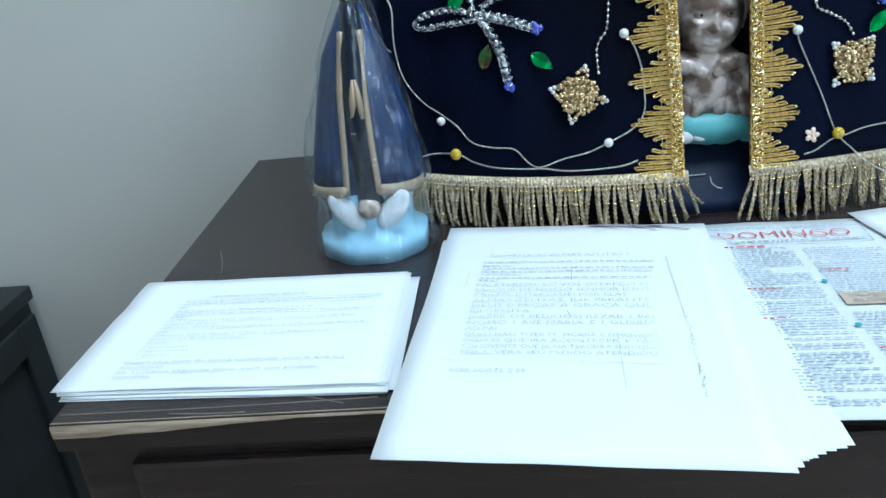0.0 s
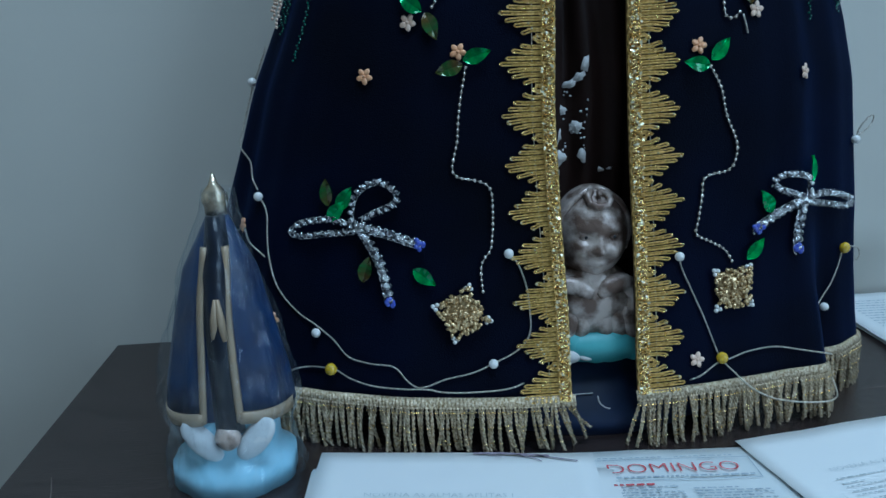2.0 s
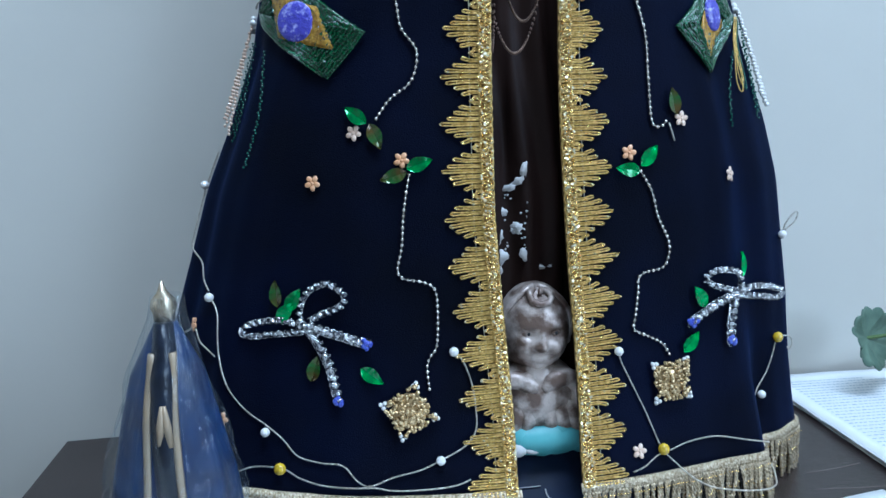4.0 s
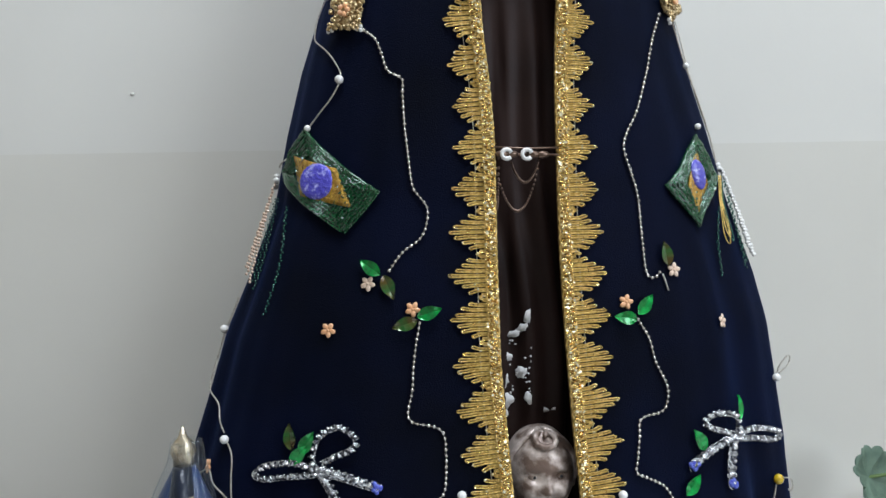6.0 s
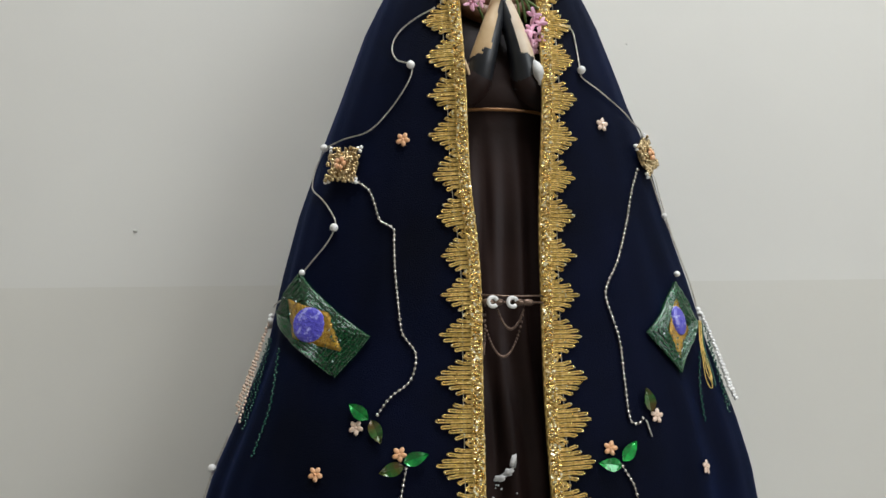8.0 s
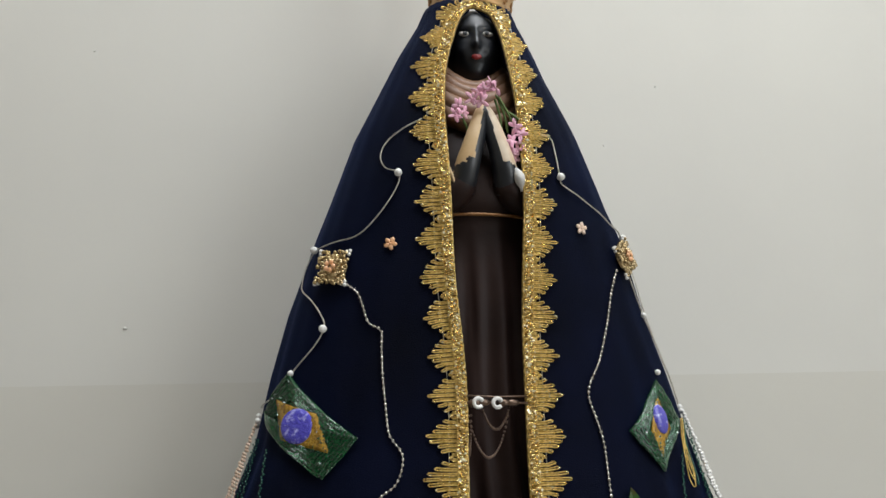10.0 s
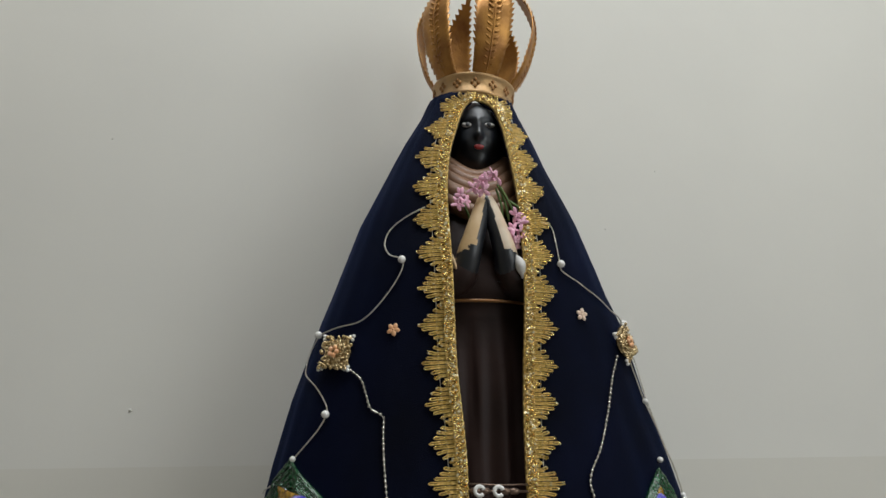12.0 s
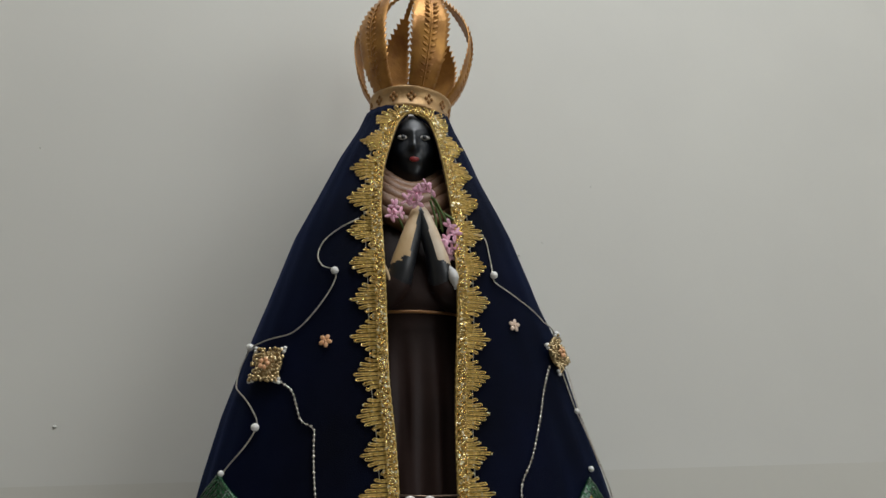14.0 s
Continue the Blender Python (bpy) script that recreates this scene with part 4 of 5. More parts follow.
# brooches and flag patches
brooch(-14.9, 0.962, 0.0188, 35, False)
brooch(24.7, 0.97, 0.0188, 5, False)
brooch(-53.2, 1.410, 0.0188, 8)
brooch(55.8, 1.426, 0.0188, 20)
flag_patch([(-62.5, 1.313), (-33.0, 1.256), (-40.6, 1.221), (-77.7, 1.278)], (0.52, 0.50), (0.0152, 0.0156), [(0.12, 0.48), (0.58, 0.10), (0.90, 0.54), (0.48, 0.90)])
flag_patch([(50.0, 1.304), (57.2, 1.267), (39.9, 1.221), (32.0, 1.258)], (0.45, 0.42), (0.0085, 0.0138), [(0.16, 0.20), (0.76, 0.36), (0.84, 0.84), (0.36, 0.72)])
# hanging bead strands at both sides
def strand(pairs, material, r=0.0018, pitch=0.0034):
    bm = bmesh.new()
    for i, p in enumerate(even([mantle(u, z, 0.003) for u, z in pairs], pitch)):
        blob(bm, p + Vector((0.0008 * math.sin(i * 2.3), 0, 0)), r, seg=6)
    mpart("bead_strand", bm, material)


def hang(top, low, material, r, pitch=0.0030):
    """A strand that falls straight from one place on the cloth to another, clear of it."""
    a, b = mantle(*top, 0.004), mantle(*low, 0.006)
    bm = bmesh.new()
    n = int((b - a).length / pitch)
    for i in range(n + 1):
        t = i / n
        blob(bm, a.lerp(b, t) + Vector((0.0006 * math.sin(i * 2.3), -0.002 * math.sin(math.pi * t), 0)), r, seg=6)
    mpart("bead_strand", bm, material)


for k in range(6):
    hang((-86.5 - 0.6 * k, 1.268), (-76.0 - 3.4 * k, 1.178 + 0.006 * k), PALE, 0.0014)
for k in range(4):
    hang((69.0 - 0.5 * k, 1.274), (66.5 - 1.3 * k, 1.192 + 0.009 * (k % 2)), PEARL, 0.0019)
for line in ([(52.0, 1.238), (47.3, 1.207), (44.8, 1.176)], [(62.4, 1.247), (59.7, 1.207), (57.2, 1.182)], [(-66.2, 1.244), (-59.9, 1.195), (-59.2, 1.152)], [(-78.2, 1.253), (-73.3, 1.202), (-72.1, 1.172)], [(-80.2, 1.253), (-77.3, 1.202), (-76.1, 1.180)], [(64.0, 1.262), (61.5, 1.215), (60.0, 1.186)]):
    strand(line, THREAD_GREEN, 0.0010, 0.0024)
for du, dz in ((0, 0), (1.6, 0.006), (3.0, 0.002)):
    cord([(61.0 + du, 1.268), (55.6 + du, 1.243), (54.0 + du, 1.216 + dz), (52.0 + du, 1.204 + dz), (51.2 + du, 1.217 + dz), (55.0 + du, 1.244), (60.5 + du, 1.266)], "gold_loop", 0.0006, THREAD_GREEN if du > 2 else GOLD)

# clasp across the opening
bm = bmesh.new()
pl, pr = mantle(-7.3, 1.2855, 0.003), mantle(5.4, 1.2845, 0.003)
tube(bm, [pl, pl.lerp(pr, 0.5) + Vector((0, 0.002, 0)), pr], 0.0011, 6)
tube(bm, [pl + Vector((0, 0, 0.006)), pl.lerp(pr, 0.5) + Vector((0, 0.002, 0.005)), pr + Vector((0, 0, 0.006))], 0.0009, 6)
for k in (0.16, 0.30, 0.62, 0.76):
    blob(bm, pl.lerp(pr, k), (0.006, 0.003, 0.0032), seg=8)
clasp = mpart("clasp", bm, METAL, label="small dark metal clasp with chains")
for k in (0.22, 0.52):
    bm = bmesh.new()
    tube(bm, [pl.lerp(pr, k) + Vector((0.004 * math.cos(a), -0.002, 0.004 * math.sin(a))) for a in np.linspace(0.3, 5.6, 10)], 0.0019, 6)
    part("pearly_ring", bm, PEARL, clasp)
for a, b, sag in ((0.06, 0.72, 0.044), (0.30, 0.72, 0.020), (0.05, 0.12, 0.042)):
    bm = bmesh.new()
    for i in range(34):
        t = i / 33
        p = pl.lerp(pr, a + (b - a) * t) + Vector((0, 0.004, -sag * math.sin(math.pi * t) ** 0.7 - 0.003))
        blob(bm, p, (0.0011, 0.0011, 0.0014), seg=5)
    part("chain", bm, METAL, clasp)

# ---- the statue under the mantle: one plain mesh ----
bm = bmesh.new()
CX = 0.217
# pedestal, robe, head, scarf: material slots in the order given below
rings(bm, [(TABLE + 0.0005, CX + .02, .165, .140, .131), (TABLE + .012, CX + .02, .165, .139, .129), (TABLE + .022, CX + .02, .165, .132, .114), (TABLE + .06, CX + .02, .165, .118, .098)], 40, 5)
gather = lambda a, z: (0.085 * (abs(math.sin(a * 5.5 + 0.35 * math.sin(z * 9) + (1.44 - z) * 1.2)) ** 0.55 - 0.75) + 0.035 * math.sin(a * 25 + z * 9 + math.sin(z * 21))) * max(0, min(1, (1.45 - z) / 0.09))
ROBE_ROWS = [(.905, CX + .015, .165, .105, .078), (1.05, CX + .01, .165, .105, .080), (1.15, CX + .005, .165, .105, .086), (1.3, CX, .165, .098, .086), (1.40, CX - .001, .165, .090, .080), (1.455, CX - .002, .165, .082, .076), (1.462, CX - .002, .165, .085, .080), (1.475, CX - .002, .162, .088, .084), (1.50, CX - .003, .162, .088, .082), (1.55, CX - .004, .165, .074, .068), (1.585, CX - .005, .168, .050, .050), (1.62, CX - .005, .168, .040, .044)]
robe_z = [0.905 + 0.715 * k / 80 for k in range(81)]
rings(bm, [(z, *(float(np.interp(z, [b[0] for b in ROBE_ROWS], [b[c] for b in ROBE_ROWS])) for c in (1, 2, 3, 4))) for z in robe_z], 220, 0, gather)
band = [(CX - .002 + .0865 * math.cos(a), .163 + .0835 * math.sin(a), 1.461) for a in np.linspace(0, 2 * math.pi, 40, endpoint=False)]
tube(bm, band, 0.0017, 6, 11, closed=True)
# scarf folds round the neck
for k, (z, rx, ry, r) in enumerate(((1.612, .036, .034, .009), (1.602, .041, .042, .0095), (1.590, .045, .050, .010), (1.576, .049, .057, .011), (1.562, .052, .060, .010))):
    tube(bm, [(CX - .002 + rx * math.cos(a), .155 + ry * math.sin(a), z + 0.031 * math.cos(a) ** 2 * (1 + k * 0.12) - 0.007) for a in np.linspace(0, 2 * math.pi, 36, endpoint=False)], r, 8, 2, closed=True)
# head: a plain egg with a shallow brow and nose
head = Matrix.Translation((0.2205, 0.146, 1.651)) @ pose(0, 0, 0, 6, 0, -6)
for v in blob(bm, (0, 0, 0), (0.0305, 0.038, 0.0520), 1, 96):
    x, y, z = v.co
    if y < 0:
        chin = 1 - 0.16 * max(0, -z / 0.0425) ** 1.5
        v.co.x *= chin
        chin_y = 0.0035 * math.exp(-(x / 0.009) ** 2) * math.exp(-((z + 0.027) / 0.007) ** 2)
        nose = 0.0078 * math.exp(-(x / 0.0045) ** 2) * math.exp(-((z - 0.0015) / 0.0048) ** 2) + 0.0036 * math.exp(-(x / 0.0030) ** 2) * math.exp(-((z - 0.012) / 0.009) ** 2) + 0.0030 * math.exp(-((abs(x) - 0.0155) / 0.0075) ** 2) * math.exp(-((z + 0.004) / 0.008) ** 2)
        brow = 0.0016 * math.exp(-((z - 0.0235) / 0.004) ** 2) * math.exp(-(x / 0.02) ** 2)
        sock = -0.0040 * math.exp(-((abs(x) - 0.0118) / 0.0062) ** 2) * math.exp(-((z - 0.0155) / 0.0048) ** 2)
        lips = 0.0026 * math.exp(-(x / 0.0065) ** 2) * math.exp(-((z + 0.0105) / 0.0034) ** 2)
        v.co.y -= nose + brow + sock + lips + chin_y
    v.co = head @ v.co
blob(bm, head @ Vector((0, -0.0382, -0.0108)), (0.0056, 0.0024, 0.0032), 7, 10)
for s in (-1, 1):
    blob(bm, head @ Vector((0.0118 * s, -0.0312, 0.0158)), (0.0068, 0.0026, 0.0027), 8, 10)
    blob(bm, head @ Vector((0.0116 * s, -0.0333, 0.0160)), (0.0026, 0.0010, 0.0026), 1, 8)
# sleeves and two tapering plaster forms joined at the tips
for s, bx in ((-1, 0.1965), (1, 0.2355)):
    line = smooth_line([(bx + s * 0.034, .112, 1.484), (bx + s * 0.020, .092, 1.479), (bx + s * 0.006, .082, 1.485), (bx, .079, 1.497)], 0.003)
    tube(bm, line, [0.0200 - 0.0072 * (i / (len(line) - 1)) ** 2 for i in range(len(line))], 20, 0)
    line = smooth_line([(bx + s * 0.003, .082, 1.484), (bx + s * 0.001, .077, 1.494), (bx - s * 0.002, .073, 1.508), (bx - s * 0.0075, .072, 1.528), (bx - s * 0.0130, .074, 1.547), (bx - s * 0.0170, .077, 1.560), (bx - s * 0.0200, .080, 1.566)], 0.0008)
    n, old = len(line), set(bm.faces)
    tube(bm, line, [(0.0130 - 0.0020 * min(1, i / (n * 0.45))) * (1 - 0.62 * max(0, i / (n - 1) - 0.35) ** 1.2) for i in range(n)], 44, 4)
    for f in set(bm.faces) - old:
        c = f.calc_center_median()
        chip = 1.508 + 0.010 * noise.noise(c * 150) - s * (c.x - bx) * 0.4
        inner = -s * (c.x - bx) > 0.0065 + 0.22 * (c.z - 1.512)
        f.material_index = 1 if c.z < chip or inner else (12 if s > 0 else 4)
tube(bm, smooth_line([(0.2430, .0660, 1.504), (0.2470, .0650, 1.494), (0.2500, .0660, 1.480)], 0.003), [0.0008 + 0.0046 * math.sin(min(1.0, k / 7) * 2.8) for k in range(12)], 12, 3)
blob(bm, (0.1815, .0705, 1.497), (0.0022, 0.004, 0.012), 4, 10, pose(0, 0, 0, 0, -20, 0))
# winged head on the pedestal: rounded lumps only
fx, fy = 0.230, 0.078
for v in blob(bm, (fx, fy, 1.014), (0.031, 0.030, 0.039), 9, 96):
    x, y, z = v.co.x - fx, v.co.y - fy, v.co.z - 1.014
    if y < 0:
        cheek = 0.0045 * math.exp(-((abs(x - 0.001) - 0.0150) / 0.0075) ** 2) * math.exp(-((z + 0.0125) / 0.008) ** 2)
        nose = 0.0078 * math.exp(-((x - 0.001) / 0.0046) ** 2) * math.exp(-((z + 0.0100) / 0.0042) ** 2) + 0.0012 * math.exp(-((x - 0.001) / 0.003) ** 2) * math.exp(-((z + 0.003) / 0.006) ** 2)
        brow = 0.0014 * math.exp(-((abs(x - 0.001) - 0.0130) / 0.0065) ** 2) * math.exp(-((z - 0.0080) / 0.0030) ** 2)
        sock = -0.0050 * math.exp(-((abs(x - 0.001) - 0.0115) / 0.0060) ** 2) * math.exp(-((z - 0.0010) / 0.0036) ** 2)
        mouth = -0.0040 * math.exp(-((x - 0.002) / 0.0080) ** 2) * math.exp(-((z + 0.0192 - abs(x - 0.002) * 0.16) / 0.0012) ** 2) + 0.0026 * math.exp(-((x - 0.002) / 0.0065) ** 2) * math.exp(-((z + 0.0222) / 0.0018) ** 2)
        mouth += 0.0030 * math.exp(-((x - 0.001) / 0.007) ** 2) * math.exp(-((z + 0.0300) / 0.0035) ** 2) + brow
        v.co.y -= cheek + nose + sock + mouth
for s in (-1, 1):
    blob(bm, (fx + 0.001 + s * 0.0115, 0.0548, 1.0150), (0.0046, 0.0032, 0.0026), 9, 12)
    blob(bm, (fx + 0.0018 + s * 0.0115, 0.0520, 1.0150), (0.0015, 0.0008, 0.0015), 1, 8)
def on_head(ax, az, k=1.0):
    ax, az = radians(ax), radians(az)
    return (fx + 0.031 * k * math.sin(ax) * math.cos(az), fy - 0.030 * k * math.cos(ax) * math.cos(az), 1.014 + 0.039 * k * math.sin(az))
tube(bm, [on_head(10 + (36 - 2.9 * i) * math.cos(i * 0.66 + 2.4), 52 + (19 - 1.5 * i) * math.sin(i * 0.66 + 2.4), 1.02 + 0.007 * i) for i in range(12)], [0.0034 - 0.00012 * i for i in range(12)], 8, 9)
for s in (-1, 1):
    for k in range(5):
        tube(bm, smooth_line([on_head(s * (12 + 7 * k), 74 - 2 * k, 1.0), on_head(s * (36 + 5 * k), 60 - 5 * k, 1.03), on_head(s * (58 + 4 * k), 40 - 8 * k, 1.03), on_head(s * (66 + 4 * k), 24 - 12 * k, 1.01)], 0.003), 0.0026, 6, 9)
    tube(bm, smooth_line([(fx + s * 0.004, .060, 0.966), (fx + s * 0.014, .058, 0.973), (fx + s * 0.027, .059, 0.973), (fx + s * 0.034, .061, 0.962), (fx + s * 0.031, .059, 0.950), (fx + s * 0.023, .057, 0.950)], 0.003), [0.0096 - 0.00022 * k for k in range(40)], 10, 9)
    for k in range(3):
        blob(bm, (fx + s * (0.009 + 0.011 * k), .059, 0.942 - 0.002 * k), (0.010, 0.008, 0.017), 9, 12, pose(0, 0, 0, 0, -s * (12 + 8 * k), 0))
blob(bm, (fx, .072, 0.956), (0.038, 0.022, 0.036), 9, 24)
blob(bm, (fx + 0.006, .070, 0.920), (0.052, 0.0245, 0.017), 10, 24)
for x, z, r in ((-0.017, 0.922, 0.020), (0.018, 0.921, 0.024), (0.040, 0.918, 0.019), (-0.038, 0.918, 0.016), (0.004, 0.915, 0.016)):
    blob(bm, (fx + x, .072, z), (r, 0.024, r * 0.85), 10, 14)
tube(bm, smooth_line([(0.235, 0.0520, 0.877), (0.236, 0.0500, 0.872), (0.240, 0.0465, 0.869), (0.246, 0.0450, 0.868)], 0.002), 0.0006, 4, 3)
tube(bm, [(0.212, 0.0540, 0.8785), (0.231, 0.0530, 0.8795)], 0.0004, 4, 3)
blob(bm, (fx - .020, .0500, .915), (0.009, 0.004, 0.006), 3, 10)
blob(bm, (fx - .008, .0500, .914), (0.007, 0.003, 0.003), 3, 10, pose(0, 0, 0, 0, 14, 0))
# flaked paint on the robe: thin plaster patches
rr = random.Random(12)
def robe_y(x, z):
    d = np.interp(z, (.905, 1.05, 1.15, 1.3), (.078, .080, .086, .086))
    a = -math.acos(max(-1, min(1, (x - 0.22) / 0.105)))
    return .165 + d * (1 + gather(a, z)) * math.sin(a)
for x, z, w, h, tilt in ((0.2225, 1.148, 0.0035, 0.0075, 20), (0.2175, 1.138, 0.003, 0.006, 45), (0.2105, 1.132, 0.0055, 0.0028, -30), (0.2045, 1.112, 0.0055, 0.0045, 20), (0.2165, 1.099, 0.0050, 0.0055, 30), (0.203, 1.090, 0.0035, 0.0065, 15), (0.2035, 1.073, 0.0065, 0.0075, 35), (0.2005, 1.064, 0.0040, 0.008, -25), (0.2225, 1.076, 0.0038, 0.0055, -20), (0.234, 1.064, 0.0075, 0.0036, 5), (0.251, 1.064, 0.0080, 0.0012, 0), (0.229, 1.071, 0.002, 0.002, 0)):
    ca, sa = math.cos(radians(tilt)), math.sin(radians(tilt))
    rim = []
    for k in range(17):
        a, f = 2 * math.pi * k / 17, rr.uniform(0.7, 1.2)
        px, pz = w * f * math.cos(a), h * f * math.sin(a)
        rim.append((x + px * ca + pz * sa, z - px * sa + pz * ca))
    lift = [[bm.verts.new((px, robe_y(px, pz) - d, pz)) for px, pz in rim] for d in (-0.001, 0.0008)]
    mid = bm.verts.new((x, robe_y(x, z) - 0.0009, z))
    for k in range(17):
        k2 = (k + 1) % 17
        bm.faces.new((lift[0][k], lift[0][k2], lift[1][k2], lift[1][k])).material_index = 3
        bm.faces.new((lift[1][k], lift[1][k2], mid)).material_index = 3
for k in range(34):
    x, z = rr.uniform(0.202, 0.228), rr.uniform(1.075, 1.13)
    blob(bm, (x, robe_y(x, z) - 0.0006, z), (rr.uniform(0.0005, 0.0012), 0.0010, rr.uniform(0.0005, 0.0012)), 3, 5)
statue = tagged(link("statue", bm, [ROBE, BLACK, SCARF, PLASTER, BARE, NAVYBASE, GOLD, REDLIP, EYEWHITE, CHERUB, TEAL, mat("tarnished_gilt_paint", (0.26, 0.12, 0.035), 0.4, 0.3, scale=90), mat("cream_plaster", (0.66, 0.55, 0.42), 0.6, color2=(0.56, 0.42, 0.28), scale=70)]), "painted plaster devotional statue with chipped brown robe", "statue")

# ---- crown ----
crown = thing("crown", (0.2215, 0.170, 1.7085), "antique gold metal crown with six leaf-shaped ribs", "crown")
def ring_band(bm, r0, r1, z0, z1, mi=0, n=48):
    prof = [(r0, z0), (r0 + 0.0016, z0 + 0.001), (r0 + 0.0016, z0 + 0.004), (r0, z0 + 0.005), (r1, z1 - 0.005), (r1 + 0.0016, z1 - 0.004), (r1 + 0.0016, z1 - 0.001), (r1, z1), (r1 - 0.002, z1), (r0 - 0.002, z0)]
    loops = [[bm.verts.new((r * math.cos(a), r * math.sin(a), z)) for a in np.linspace(0, 2 * math.pi, n, endpoint=False)] for r, z in prof]
    for a, b in zip(loops, loops[1:] + loops[:1]):
        for j in range(n):
            bm.faces.new((a[j], a[(j + 1) % n], b[(j + 1) % n], b[j])).material_index = mi


bm = bmesh.new()
ring_band(bm, 0.0462, 0.0468, 0.0, 0.026)
band_ob = part("band", bm, CROWN_BAND, crown, "dull brass band with cut-out quatrefoils")
# quatrefoils in a darker brass than the band
bm = bmesh.new()
for k in range(14):
    a = 2 * math.pi * k / 14 + 0.1
    m = Matrix.Translation((0.0466 * math.cos(a), 0.0466 * math.sin(a), 0.013)) @ Matrix.Rotation(a, 4, "Z")
    for dy, dz in ((0.0034, 0), (-0.0034, 0), (0, 0.0040), (0, -0.0040)):
        blob(bm, m @ Vector((0.0003, dy, dz)), (0.0012, 0.0022, 0.0025), seg=6, m=Matrix.Rotation(a, 4, "Z"))
part("relief", bm, mat("darker_brass", (0.36, 0.17, 0.05), 0.5, 0.4, scale=200), band_ob, "darker brass quatrefoil relief")
RIB = ((0.0, 0.0455), (0.020, 0.058), (0.047, 0.067), (0.074, 0.0705), (0.101, 0.064), (0.125, 0.050), (0.146, 0.031), (0.160, 0.015), (0.168, 0.009))
for k in range(6):
    bm = bmesh.new()
    rows = []
    line = smooth_line([(r, 0, 0.024 + z) for z, r in RIB], 0.0036)
    n = len(line)
    for i, p in enumerate(line):
        t = i / (n - 1)
        w = 0.0150 + 0.0060 * math.sin(math.pi * min(1, t * 1.25)) - 0.0135 * max(0, min(1, (t - 0.46) / 0.40))
        w = max(0.0028, w) + (0.0028 if i % 2 == 0 else -0.0008) * (0.16 < t < 0.80)
        dz = 0.004 if i % 2 == 0 else 0.0
        rows.append([bm.verts.new((p.x - 0.0022 * abs(x) ** 2, x * w, p.z + dz * abs(x) ** 3)) for x in (-1, -0.75, -0.35, 0, 0.35, 0.75, 1)])
    for a, b in zip(rows, rows[1:]):
        for j in range(6):
            bm.faces.new((a[j], a[j + 1], b[j + 1], b[j]))
    rib = part("rib", bm, CROWN, crown)
    s = rib.modifiers.new("sheet", "SOLIDIFY")
    s.thickness, s.offset = 0.0011, 0
    rot = Matrix.Rotation(radians((-83, -17, 50, 104, 160, 216)[k]), 4, "Z")
    rib.matrix_basis = rot
    bm = bmesh.new()
    tube(bm, [(p.x + 0.0006, 0, p.z) for p in line], 0.0008, 5)
    for i in range(3, int(n * 0.55), 2):
        p = line[i]
        for s2 in (-1, 1):
            blob(bm, (p.x + 0.0010, s2 * 0.0050, p.z + 0.003), (0.0011, 0.0042, 0.0018), seg=7, m=pose(0, 0, 0, s2 * 40, 0, 0))
    part("leaf_relief", bm, CROWN, rib)
bm = bmesh.new()
ring_band(bm, 0.0140, 0.0146, 0.187, 0.204, n=28)
rings(bm, [(0.1905, 0, 0, 0.0132, 0.0132), (0.1925, 0, 0, 0.0132, 0.0132)], 24)
rings(bm, [(0.176, 0, 0, 0.010, 0.010), (0.191, 0, 0, 0.0085, 0.0085)], 24)
part("cap", bm, CROWN_BAND, crown)
crown.rotation_euler = (radians(1.0), radians(3.5), 0)

# ---- posy tucked in the statue's arms ----
posy = thing("posy", (0.2165, 0.073, 1.546), "small bunch of pink artificial flowers with green stems", "flowers")
rr = random.Random(5)
for i, (x, y, z) in enumerate(((0.198, .068, 1.586), (0.204, .066, 1.592), (0.211, .064, 1.594), (0.217, .063, 1.600), (0.222, .066, 1.596), (0.208, .066, 1.583), (0.186, .070, 1.578), (0.190, .069, 1.572), (0.183, .071, 1.570), (0.241, .070, 1.560), (0.246, .069, 1.552), (0.238, .070, 1.545), (0.244, .071, 1.538), (0.249, .071, 1.545), (0.240, .072, 1.532), (0.236, .074, 1.540))):
    bm = bmesh.new()
    for k in range(5):
        a = 2 * math.pi * k / 5 + rr.random()
        blob(bm, (0.0034 * math.cos(a), rr.uniform(-0.0015, 0.001), 0.0044 * math.sin(a)), (0.0044, 0.0009, 0.0021), seg=8, m=pose(0, 0, 0, rr.uniform(-40, 40), -math.degrees(a), 0))
    blob(bm, (0, -0.001, 0), 0.0011, seg=5)
    ob = part("blossom", bm, PINK, posy)
    ob.matrix_basis = Matrix.Translation(Vector((x, y, z)) - Vector((0.213, 0.075, 1.56))) @ pose(0, 0, 0, rr.uniform(-30, 30), rr.uniform(-180, 180), rr.uniform(-35, 35))
for pts in ([(0.224, .074, 1.593), (0.231, .074, 1.575), (0.236, .078, 1.555)], [(0.226, .072, 1.590), (0.236, .073, 1.572), (0.243, .075, 1.556)], [(0.187, .074, 1.574), (0.195, .078, 1.56), (0.198, .082, 1.55)], [(0.222, .072, 1.588), (0.228, .076, 1.57), (0.230, .08, 1.55)], [(0.236, .073, 1.575), (0.243, .072, 1.570), (0.247, .073, 1.566)]):
    bm = bmesh.new()
    tube(bm, [Vector(p) - Vector((0.213, 0.075, 1.56)) for p in smooth_line(pts, 0.003)], 0.0013, 5)
    part("stem", bm, STEM, posy)

